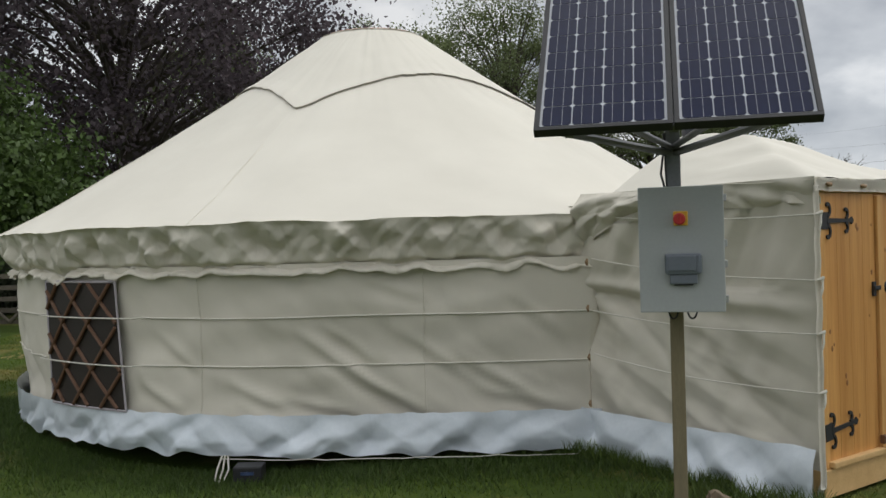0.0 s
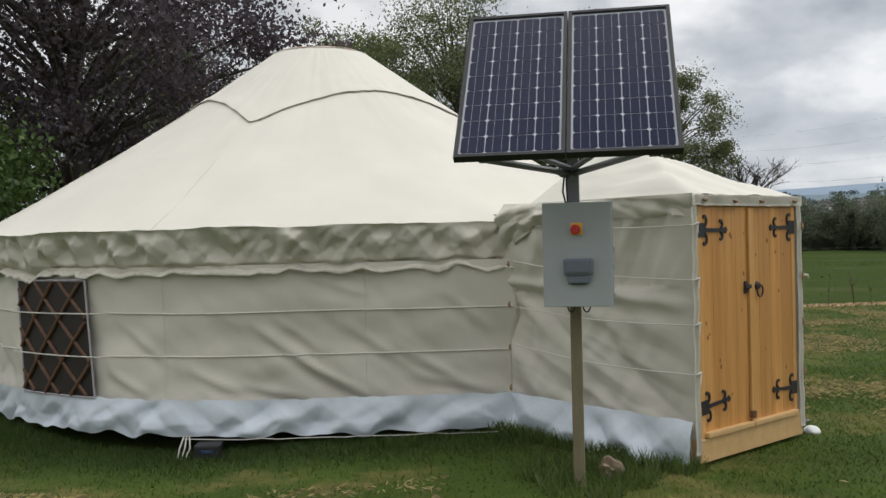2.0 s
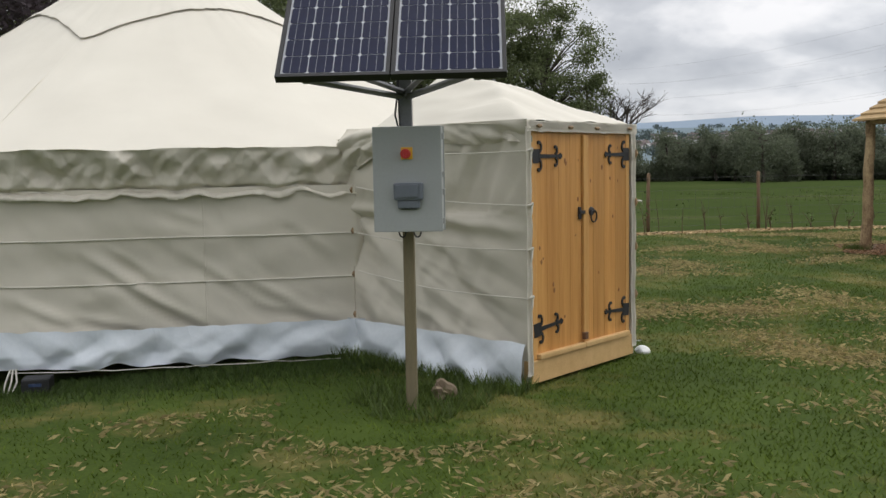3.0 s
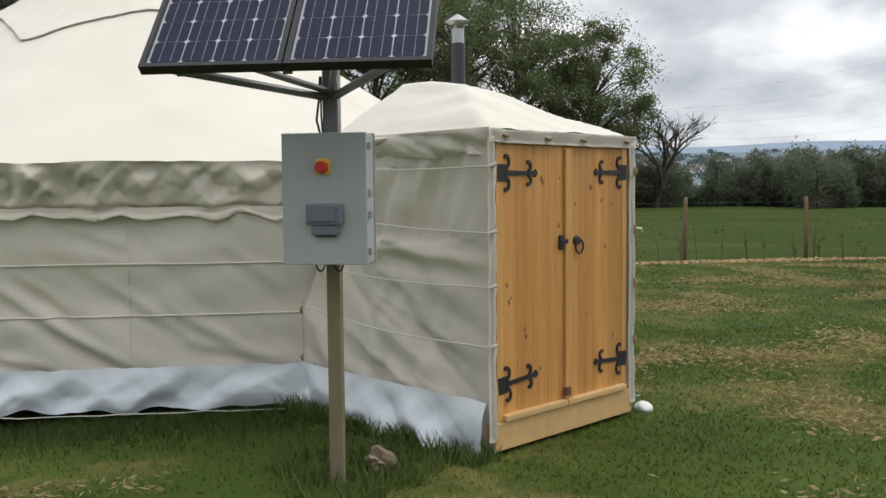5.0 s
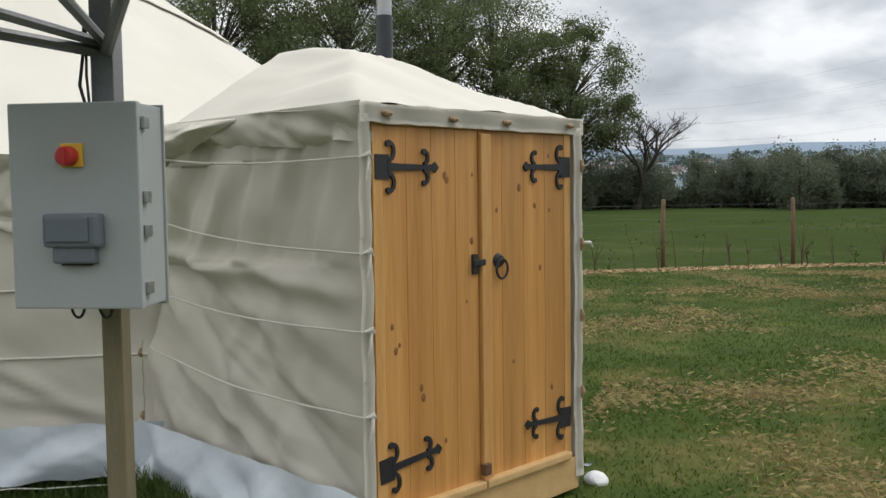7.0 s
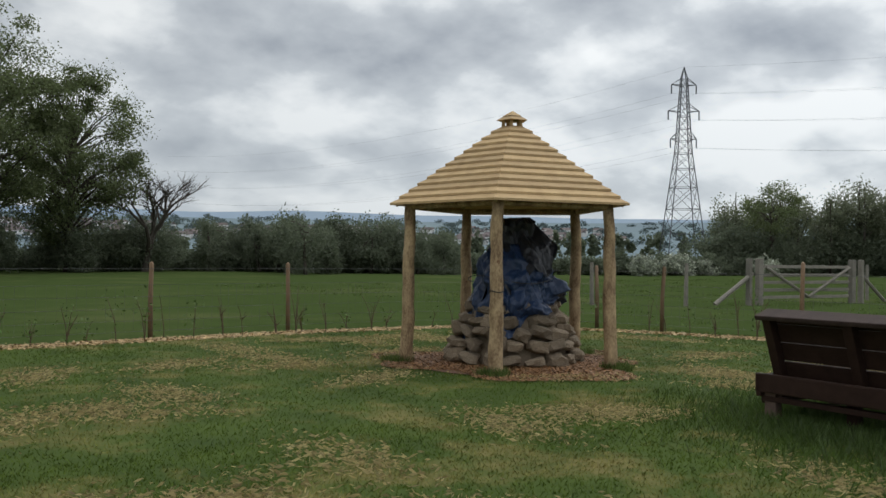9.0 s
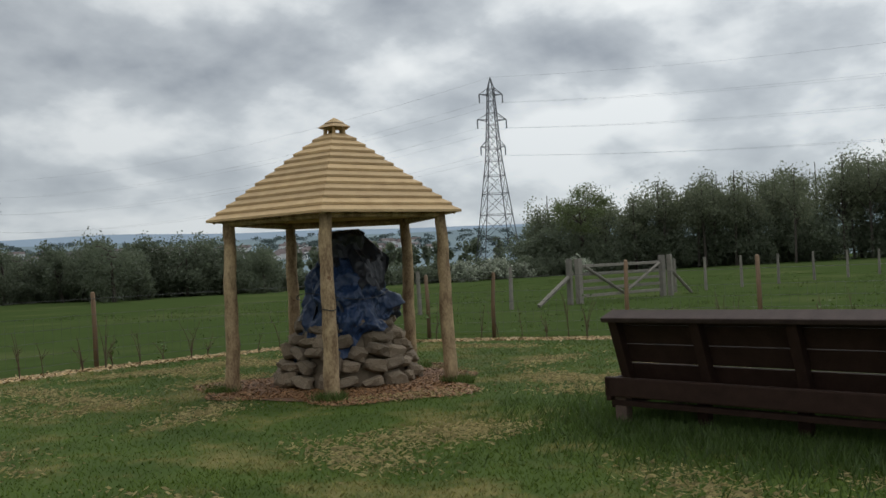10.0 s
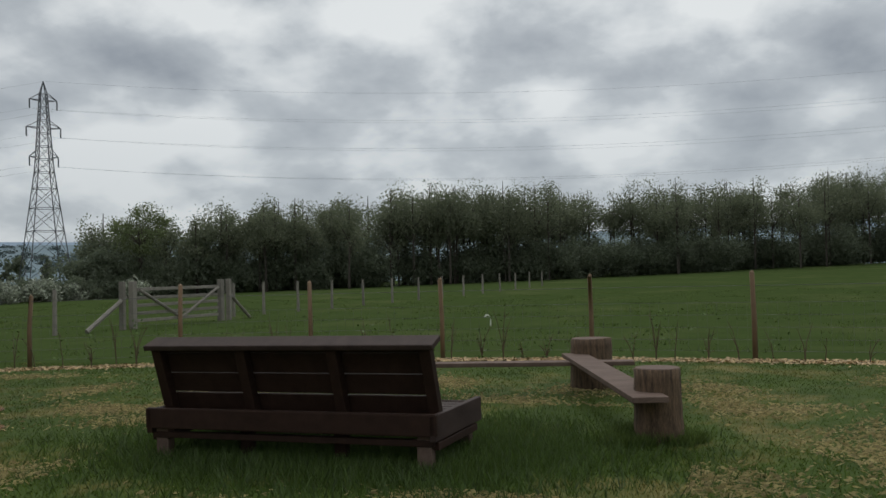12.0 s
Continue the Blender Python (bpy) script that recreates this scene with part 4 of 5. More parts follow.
for k in range(5):
    rng = random.Random(40 + k)
    base, top = penta(GR + rng.uniform(-0.02, 0.04), k, -0.03), penta(GR - 0.02, k, 2.16)
    pts = [base.lerp(top, j / 14) + Vector((0.022 * nz(j * 0.4, k * 3.1), 0.022 * nz(j * 0.4, k * 5.7), 0)) for j in range(15)]
    post = part("log_post", tubed(pts, [0.092 - 0.02 * j / 14 + 0.010 * nz(j * 0.9, k * 2.2) for j in range(15)], 14), M_LOG, gaz, "peeled knotty log post", True)
    for q in range(7):
        j = rng.randint(1, 12)
        a = rng.uniform(0, 6.28)
        kb = bmesh.new()
        d = Vector((math.cos(a), math.sin(a), 0))
        bmesh.ops.create_uvsphere(kb, u_segments=8, v_segments=6, radius=1, matrix=Matrix.Translation(pts[j] + d * (0.081 - 0.02 * j / 14)) @ Matrix.Rotation(a, 4, "Z") @ Matrix.Diagonal((0.010, 0.026, rng.uniform(0.02, 0.05), 1)))
        part("knot", kb, M_KNOT, post, "", True)
COURSES = 12
for k in range(5):
    beam = bmesh.new()
    tube(beam, [penta(GR, k, 2.12), penta(GR, k + 1, 2.12)], 0.045, 8)
    part("ring_beam", beam, M_LOG, gaz)
    tubeb = tubed([penta(GE - 0.06, k, 2.13), penta(0.12, k, 3.22)], 0.035, 6)
    part("rafter", tubeb, M_LOG, gaz)
    for c in range(COURSES):
        r0, r1 = GE - (GE - 0.16) * c / COURSES, GE - (GE - 0.16) * (c + 1.2) / COURSES
        z0, z1 = 2.13 + 1.10 * c / COURSES, 2.13 + 1.10 * (c + 0.85) / COURSES
        j0 = 0.012 * nz(c * 3.3, k * 7.1)
        b = bmesh.new()
        lo = [penta(r0 + 0.02 + j0, k, z0), penta(r0 + 0.02 + j0, k + 1, z0), penta(r1, k + 1, z1), penta(r1, k, z1)]
        dz = Vector((0, 0, 0.030))
        vs = [b.verts.new(p) for p in lo] + [b.verts.new(p + dz) for p in lo]
        for f in ((0, 1, 2, 3), (7, 6, 5, 4), (0, 4, 5, 1), (1, 5, 6, 2), (2, 6, 7, 3), (3, 7, 4, 0)):
            b.faces.new([vs[i] for i in f])
        bmesh.ops.recalc_face_normals(b, faces=b.faces[:])
        part("roof_board", b, M_SHINGLE, gaz)
for k in range(5):
    part("lantern_post", tubed([penta(0.13, k, 3.2), penta(0.12, k, 3.34)], 0.025, 6), M_SHINGLE, gaz)
for r0, r1, z0, z1 in ((0.23, 0.13, 3.325, 3.38), (0.14, 0.01, 3.385, 3.46)):
    b = bmesh.new()
    lo, hi = [b.verts.new(penta(r0, k, z0)) for k in range(5)], [b.verts.new(penta(r1, k, z1)) for k in range(5)]
    b.faces.new(lo[::-1])
    b.faces.new(hi)
    for k in range(5):
        b.faces.new((lo[k], lo[(k + 1) % 5], hi[(k + 1) % 5], hi[k]))
    part("lantern_cap", b, M_SHINGLE, gaz)
part("binding_cord", tubed([penta(GR, 1, 1.02) + Vector((0.09 * math.cos(t * 0.4), 0.09 * math.sin(t * 0.4), 0.01 * math.sin(t))) for t in range(17)], 0.006, 5), M_BLACK, gaz)

# stone plinth with a sheeted shape on it
mound = thing("stone_plinth", pose(GX + 0.1, GY + 0.05, 0), "rough dry-laid stone plinth in the gazebo", "plinth")
part("core", tubed([(0, 0, 0), (0, 0, 0.7)], [0.80, 0.58], 18), M_STONE, mound)
stone_meshes = []
for s in range(6):
    b = bmesh.new()
    bmesh.ops.create_icosphere(b, subdivisions=2, radius=1.0)
    for v in b.verts:
        q = v.co.copy()
        q = Vector([math.copysign(abs(c) ** 0.6, c) for c in q])
        v.co = q * (0.84 + 0.42 * nz(q.x * 0.9 + s * 9, q.y * 0.9, q.z * 0.9) + 0.16 * nz(q.x * 3, q.y * 3 + s * 5, q.z * 3))
    me = bpy.data.meshes.new("stone")
    b.to_mesh(me)
    b.free()
    me.materials.append(M_STONE)
    stone_meshes.append(me)
rng = random.Random(5)
for ring_i, (r, z, n, h) in enumerate(((0.86, 0.09, 19, 0.11), (0.80, 0.27, 18, 0.10), (0.74, 0.44, 17, 0.10), (0.66, 0.60, 15, 0.09), (0.56, 0.74, 12, 0.08))):
    for k in range(n):
        a = 2 * math.pi * (k + 0.5 * (ring_i % 2) + rng.uniform(-0.25, 0.25)) / n
        o = new("stone", stone_meshes[rng.randrange(6)])
        o.parent = mound
        o.matrix_basis = pose(r * math.cos(a), r * math.sin(a), z + rng.uniform(-0.03, 0.03), rng.uniform(-24, 24), rng.uniform(-24, 24), math.degrees(a) + rng.uniform(-15, 15)) @ Matrix.Diagonal((0.13, rng.uniform(0.09, 0.20), h * rng.uniform(0.65, 1.25), 1))


def drape(profile, amp, seed, foot=0.0):
    """Sheeting over a lump; profile: (radius, height) from the foot to the top."""
    def f(u, v):
        s = v * (len(profile) - 1)
        i = min(int(s), len(profile) - 2)
        k = s - i
        r, z = [profile[i][q] + (profile[i + 1][q] - profile[i][q]) * k for q in (0, 1)]
        a = 2 * math.pi * u
        fold = nz(math.cos(a) * 2.6 + v * 1.2, math.sin(a) * 2.6 - v, seed + v * 1.5) + 0.7 * nz(math.cos(a) * 6 + v * 3, math.sin(a) * 6, seed + v * 4) + 0.4 * abs(nz(math.cos(a) * 12, math.sin(a) * 12 + v * 5, seed + 3))
        fold += 0.7 * crease(u * 16 + v * 2, v * 5, seed) + 0.35 * crease(u * 34 - v * 3, v * 11, seed + 2)
        r = r * (1 + amp * fold)
        z += (1 - v) ** 2 * (foot * nz(math.cos(a) * 2, math.sin(a) * 2, seed + 9) + 0.30 * math.cos(a + 0.75))
        return Vector((r * math.cos(a), r * math.sin(a), z))
    return sheet(f, 200, 90)


tarp = tagged(part("tarpaulin", drape([(0.80, 0.50), (0.76, 0.72), (0.70, 0.95), (0.62, 1.12), (0.50, 1.32), (0.38, 1.5), (0.27, 1.62)], 0.11, 3.0, 0.3), M_TARP, None, "", True), "crumpled blue tarpaulin tied over the stone plinth", "tarpaulin")
tarp.matrix_world = pose(GX + 0.06, GY + 0.05, 0)
part("tie_cord", tubed([(0.60 * math.cos(t * 0.2), 0.60 * math.sin(t * 0.2), 1.14 + 0.05 * math.sin(t * 0.5)) for t in range(32)], 0.006, 5), M_BLACK, tarp, "thin dark cord")
cover = tagged(part("black_sheet", drape([(0.66, 1.02), (0.47, 1.36), (0.31, 1.62), (0.29, 1.76), (0.30, 1.86), (0.26, 1.95), (0.14, 1.985), (0.01, 1.985)], 0.09, 8.0, 0.4), M_TARPB, None, "", True), "black plastic sheet wrapped over the top of the tarpaulin", "sheet")
cover.matrix_world = pose(GX + 0.09, GY + 0.05, 0)


def scatter(count, place, size, material, name, label, category, seed, tall=None, slim=0.5):
    """Loose flakes or blades lying over a stretch of ground, all in one mesh."""
    r = np.random.default_rng(seed)
    p = place(r, count)
    n = len(p)
    a = r.uniform(0, 2 * np.pi, n)
    if tall is None:
        s = size * r.uniform(0.5, 1.4, n)
        dx, dy = np.cos(a) * s, np.sin(a) * s
        t1, t2 = r.uniform(-0.5, 0.5, n) * s, r.uniform(-0.4, 0.4, n) * s
        z = p[:, 2] + 0.4 * size
        q = np.stack([np.stack([p[:, 0] + dx, p[:, 1] + dy, z + t1], 1), np.stack([p[:, 0] - dy * slim, p[:, 1] + dx * slim, z + t2], 1),
                      np.stack([p[:, 0] - dx, p[:, 1] - dy, z - t1], 1), np.stack([p[:, 0] + dy * slim, p[:, 1] - dx * slim, z - t2], 1)], 1)
        faces = np.arange(4 * n).reshape(n, 4)
    else:
        h = tall * r.uniform(0.5, 1.3, n)
        b = r.uniform(0, 2 * np.pi, n)
        le = h * r.uniform(0.3, 1.7 if tall < 0.05 else 0.9, n)
        q = np.stack([np.stack([p[:, 0] + np.cos(a) * size, p[:, 1] + np.sin(a) * size, p[:, 2] - 0.005], 1), np.stack([p[:, 0] - np.cos(a) * size, p[:, 1] - np.sin(a) * size, p[:, 2] - 0.005], 1),
                      np.stack([p[:, 0] + np.cos(b) * le, p[:, 1] + np.sin(b) * le, p[:, 2] + h], 1)], 1)
        faces = np.arange(3 * n).reshape(n, 3)
    ob = quick(name, q.reshape(-1, 3).tolist(), faces.tolist(), material)
    return tagged(ob, label, category, kind="stuff")


def disc(cx, cy, rad, z=0.0):
    def f(r, n):
        a, d = r.uniform(0, 2 * np.pi, n), rad * np.sqrt(r.uniform(0, 1, n))
        d *= 1 + 0.16 * np.sin(3 * a + 1) + 0.1 * np.sin(7 * a)
        return np.stack([cx + d * np.cos(a), cy + d * np.sin(a), np.full(n, z)], 1)
    return f


def fence_line(i0, i1, off, width):
    pts = [Vector(p) for p in FENCE[i0:i1 + 1]]
    def f(r, n):
        lens = np.array([(b - a).length for a, b in zip(pts, pts[1:])])
        k = r.choice(len(lens), n, p=lens / lens.sum())
        s, w = r.uniform(0, 1, n), off + width * r.normal(0, 0.45, n)
        A, B = np.array([tuple(p) for p in pts])[k], np.array([tuple(p) for p in pts])[k + 1]
        d = (B - A) / np.linalg.norm(B - A, axis=1)[:, None]
        p = A + (B - A) * s[:, None] + np.stack([d[:, 1], -d[:, 0]], 1) * w[:, None]
        return np.stack([p[:, 0], p[:, 1], np.zeros(n)], 1)
    return f


bed = bmesh.new()
bmesh.ops.create_circle(bed, cap_ends=True, segments=40, radius=1.55)
for v in bed.verts:
    v.co *= 1 + 0.10 * nz(v.co.x * 1.5, v.co.y * 1.5)
    v.co.z = 0.012
bedo = tagged(part("bark_bed", bed, M_SOIL), "reddish bark mulch bed under the gazebo", "mulch", kind="structure")
bedo.location = (GX - 0.05, GY - 0.1, 0)
scatter(30000, disc(GX - 0.05, GY - 0.15, 1.75, 0.012), 0.018, M_CHIP, "bark_chips", "loose reddish bark chips round the plinth", "mulch", 3)
scatter(26000, fence_line(1, 12, 0.45, 0.34), 0.03, M_GRAVEL, "wood_chip_strip", "pale wood chips along the fence line", "mulch", 4)

# ---- fence ----
def fence_post(x, y, h, seed, r=0.040, material=None):
    rng = random.Random(seed)
    p = part("fence_post", tubed([(0, 0, -0.05), (0.01 * rng.uniform(-1, 1), 0, h * 0.5), (rng.uniform(-0.03, 0.03), rng.uniform(-0.03, 0.03), h - 0.01), (rng.uniform(-0.03, 0.03), 0, h)], [r * 1.06, r, r * 0.95, r * 0.7], 10), material or M_POST, None, "", True)
    p.location = (x, y, 0)
    return tagged(p, "round brown timber fence post in wood chips", "fence post", "posts of the garden fence")


posts = [(0.6, 17.6), (3.2, 17.5), (5.8, 17.55), (8.43, 17.6), (11.1, 17.68), (13.7, 17.4), (15.9, 16.6), (16.85, 15.1), (17.3, 13.8), (18.1, 11.3), (18.6, 9.0), (18.75, 6.6), (18.8, 4.0), (18.4, 1.4), (17.9, -1.2), (17.3, -3.7), (16.2, -6.0)]
for i, (x, y) in enumerate(posts):
    fence_post(x, y, 1.27 + (0.12 if 8 < i else 0), i)
mesh_wire = bmesh.new()
for z in (0.12, 0.3, 0.5, 0.7, 0.9, 1.17):
    tube(mesh_wire, [(x, y - 0.05, z) for x, y in posts], 0.0035 if z < 1 else 0.005, 4)
for (xa, ya), (xb, yb) in zip(posts, posts[1:]):
    n = int(math.hypot(xb - xa, yb - ya) / 0.15)
    for k in range(n):
        s = k / n
        tube(mesh_wire, [(xa + (xb - xa) * s, ya + (yb - ya) * s - 0.05, 0.1), (xa + (xb - xa) * s, ya + (yb - ya) * s - 0.05, 0.9)], 0.0018, 3, False)
tagged(part("stock_netting", mesh_wire, M_WIRE), "fine grey stock netting strung between the posts", "fence wire")


def sapling(x, y, seed):
    rng = random.Random(seed)
    h = rng.uniform(0.35, 1.0)
    bm = bmesh.new()
    for s in range(rng.randint(1, 4)):
        lx, ly = rng.uniform(-0.2, 0.2), rng.uniform(-0.2, 0.2)
        hh = h * rng.uniform(0.55, 1)
        pts = [Vector((lx * k * k * 0.8, ly * k * k * 0.8, hh * k)) + Vector((0.02 * nz(k * 5, seed + s), 0.02 * nz(k * 5, seed + s + 9), 0)) for k in (0, 0.25, 0.5, 0.75, 1)]
        tube(bm, pts, [0.009, 0.008, 0.007, 0.005, 0.003], 5)
        for q in range(rng.randint(0, 3)):
            p = pts[rng.randint(1, 3)]
            tube(bm, [p, p + Vector((rng.uniform(-0.12, 0.12), rng.uniform(-0.12, 0.12), rng.uniform(0.06, 0.18)))], [0.005, 0.002], 4)
    plant = thing("hedge_sapling", pose(x, y, 0), "thin bare hedging whip in wood chips", "sapling", "young hedge plants along the fence")
    part("stem", bm, M_TWIG, plant)
    if rng.random() < 0.45:
        lr = np.random.default_rng(seed)
        c = lr.normal(0, 1, (26, 3)) * np.array([0.07, 0.07, 0.14]) * (0.6 + h) + np.array([0, 0, h * 0.55])
        c[:, 2] = np.clip(c[:, 2], 0.05, h)
        leaves_mesh(c, 0.03, lr, M_LEAF2, "leaves", plant)


def leaves_mesh(c, size, r, material, name, parent=None):
    """Leaf blades, one four-cornered blade each, at the places c."""
    n = len(c)
    u = r.normal(size=(n, 3))
    u /= np.linalg.norm(u, axis=1)[:, None]
    v = np.cross(u, r.normal(size=(n, 3)))
    v /= np.linalg.norm(v, axis=1)[:, None] + 1e-9
    s = (size * r.uniform(0.55, 1.4, n))[:, None]
    q = np.stack([c + u * s, c + v * s * 0.6, c - u * s, c - v * s * 0.6], 1)
    return quick(name, q.reshape(-1, 3).tolist(), np.arange(4 * n).reshape(n, 4).tolist(), material, parent)


rng = random.Random(77)
for i, ((xa, ya), (xb, yb)) in enumerate(zip(posts[1:-1], posts[2:])):
    n = int(math.hypot(xb - xa, yb - ya) / 0.42)
    for k in range(n):
        s = (k + rng.uniform(0.2, 0.8)) / n
        dx, dy = (yb - ya), -(xb - xa)
        L = math.hypot(dx, dy)
        w = rng.uniform(0.2, 0.6)
        sapling(xa + (xb - xa) * s + dx / L * w, ya + (yb - ya) * s + dy / L * w, 100 + i * 20 + k)


# ---- bench ----
BX, BYY = Vector((-0.128, -0.992, 0)), Vector((0.992, -0.128, 0))
BM = Matrix(((BX.x, BYY.x, 0, 10.14), (BX.y, BYY.y, 0, 7.23), (0.015, 0, 1, -0.05), (0, 0, 0, 1)))
BL, BD = 2.61, 1.05
bench = thing("timber_bench", BM, "long dark-stained timber bench with a reclined slatted back", "bench")
part("rear_rail", boxed((BL / 2, 0.0, 0.385), (BL, 0.06, 0.17), 0.012), M_BENCH, bench)
part("front_rail", boxed((BL / 2, BD - 0.03, 0.36), (BL - 0.06, 0.05, 0.15), 0.01), M_BENCH, bench)
part("lower_rail", boxed((BL / 2, 0.04, 0.245), (BL - 0.08, 0.07, 0.05), 0.008), M_BENCH, bench)
for x in (0.035, BL - 0.035):
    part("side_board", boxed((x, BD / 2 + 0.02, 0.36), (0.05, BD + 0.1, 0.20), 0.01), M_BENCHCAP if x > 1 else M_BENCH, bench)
    part("side_rail", boxed((x, BD / 2, 0.22), (0.05, BD - 0.1, 0.06), 0.008), M_BENCH, bench)
for k in range(6):
    part("seat_slat", boxed((BL / 2, 0.36 + 0.135 * k, 0.41), (BL - 0.14, 0.12, 0.035), 0.006), M_BENCH, bench)
for x in (0.13, BL - 0.12):
    for y in (0.06, BD - 0.08):
        part("leg", boxed((x, y, 0.14), (0.12, 0.09, 0.34), 0.012), M_BENCHTOP, bench)
for x in (0.88, 1.74):
    part("leg", boxed((x, 0.15, 0.14), (0.1, 0.09, 0.3), 0.012), M_BENCH, bench)
# the back leans away from the seat
lean = Matrix.Translation((0, 0.26, 0.40)) @ Matrix.Rotation(radians(19), 4, "X")
HB = 0.62
back = part("back_board", boxed((BL / 2, 0.03, 0.09), (BL - 0.16, 0.03, 0.17), 0.006, lean), M_BENCH, bench)
for z in (0.275, 0.455):
    part("back_board", boxed((BL / 2, 0.03, z), (BL - 0.16, 0.03, 0.171), 0.003, lean), M_BENCH, bench)
part("back_board", boxed((BL / 2, 0.03, 0.585), (BL - 0.16, 0.03, 0.08), 0.006, lean), M_BENCH, bench)
for x in (0.09, 0.90, 1.73, BL - 0.09):
    part("back_post", boxed((x, -0.03, HB / 2), (0.09, 0.085, HB), 0.008, lean), M_BENCH, bench)
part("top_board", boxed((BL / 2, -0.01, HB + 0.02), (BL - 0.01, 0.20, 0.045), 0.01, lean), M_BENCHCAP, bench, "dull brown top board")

# ---- log seats ----
def stump(x, y, r, h, seed, top):
    s = part("log_stump", tubed([(0.015 * nz(k * 0.5, seed), 0.015 * nz(k * 0.5, seed + 4), -0.03 + (h + 0.03) * k / 8) for k in range(9)] , [r * (1.06 - 0.10 * k / 8 + 0.03 * nz(k * 0.8, seed)) for k in range(9)], 44), M_BARK, None, "", True)
    for v in s.data.vertices:
        a = math.atan2(v.co.y, v.co.x)
        k = 1 + 0.07 * nz(math.cos(a) * 3 + seed, math.sin(a) * 3, v.co.z * 0.8) + 0.03 * nz(math.cos(a) * 9, math.sin(a) * 9 + seed, v.co.z * 2)
        v.co.x, v.co.y = v.co.x * k, v.co.y * k
    for p in s.data.polygons:
        if len(p.vertices) > 4:
            p.use_smooth = False
    s.location = (x, y, 0)
    part("cut_face", tubed([(0.01, 0, h), (0.01, 0, h + 0.006)], [r * 0.94, r * 0.92], 20), M_BENCHTOP, s)
    return tagged(s, top, "stump")


stump(11.22, 3.02, 0.20, 0.63, 2, "upright sawn log holding the end of a plank seat")
stump(14.75, 3.78, 0.26, 0.62, 5, "upright sawn log where two plank seats meet")
stump(13.55, 8.2, 0.2, 0.40, 9, "low sawn log under the far end of a plank seat")


def plank(a, b, w, z, label):
    a, b = Vector(a), Vector(b)
    d = b - a
    p = part("plank_seat", boxed((d.length / 2, 0, 0), (d.length, w, 0.05), 0.008), M_BENCHTOP)
    p.matrix_world = pose(a.x, a.y, z, 0, 0, math.degrees(math.atan2(d.y, d.x)))
    return tagged(p, label, "bench seat")


plank((10.75, 3.08), (14.7, 4.0), 0.30, 0.42, "weathered plank seat let into two upright logs")
plank((14.15, 3.25), (13.65, 8.35), 0.24, 0.38, "weathered plank seat let into an upright log")


# ---- gate in the field ----
gate = thing("field_gate", pose(28.24, 18.47, 0, 0, 0, math.degrees(math.atan2(-0.8, 4.37))), "weathered five-bar timber gate between heavy posts", "gate")
GL = 4.4
for x in (0, GL, -0.45, GL + 0.45):
    part("gate_post", boxed((x, 0, 0.72), (0.19 if 0 <= x <= GL else 0.12, 0.18, 1.5), 0.02), M_WEATHER, gate)
for z in (0.25, 0.48, 0.72, 0.95, 1.22):
    part("bar", boxed((GL / 2, 0, z), (GL - 0.35, 0.05, 0.10), 0.008), M_WEATHER, gate)
for a, b in (((0.25, 1.2), (GL / 2, 0.25)), ((GL - 0.2, 1.2), (GL / 2, 0.25))):
    part("brace", tubed([(a[0], -0.05, a[1]), (b[0], -0.05, b[1])], 0.05, 6), M_WEATHER, gate)
part("strut", tubed([(-0.3, 0, 1.0), (-1.9, 0, 0.05)], 0.07, 6), M_WEATHER, gate)
part("strut", tubed([(GL + 0.5, 0, 0.95), (GL + 1.7, 0, 0.05)], 0.06, 6), M_WEATHER, gate)
rng = random.Random(9)
for k in range(14):
    s = k / 13
    p = part("field_post", tubed([(0, 0, -0.05), (rng.uniform(-0.05, 0.05), 0, 1.3)], [0.07, 0.055], 8), M_WEATHER)
    p.location = (35.5 + 45 * s ** 1.3, 18.6 - 7.0 * s, rise(35.5 + 45 * s ** 1.3, 18.6 - 7.0 * s))
    tagged(p, "pale weathered fence post in the pasture", "fence post", "posts of the pasture fence")
for k in range(2):
    p = part("field_post", tubed([(0, 0, -0.05), (rng.uniform(-0.05, 0.05), 0, 1.3)], [0.07, 0.055], 8), M_WEATHER)
    p.location = (25.6 - 2.2 * k, 19.3 + 1.8 * k, 0)
    tagged(p, "pale weathered fence post in the pasture", "fence post", "posts of the pasture fence")


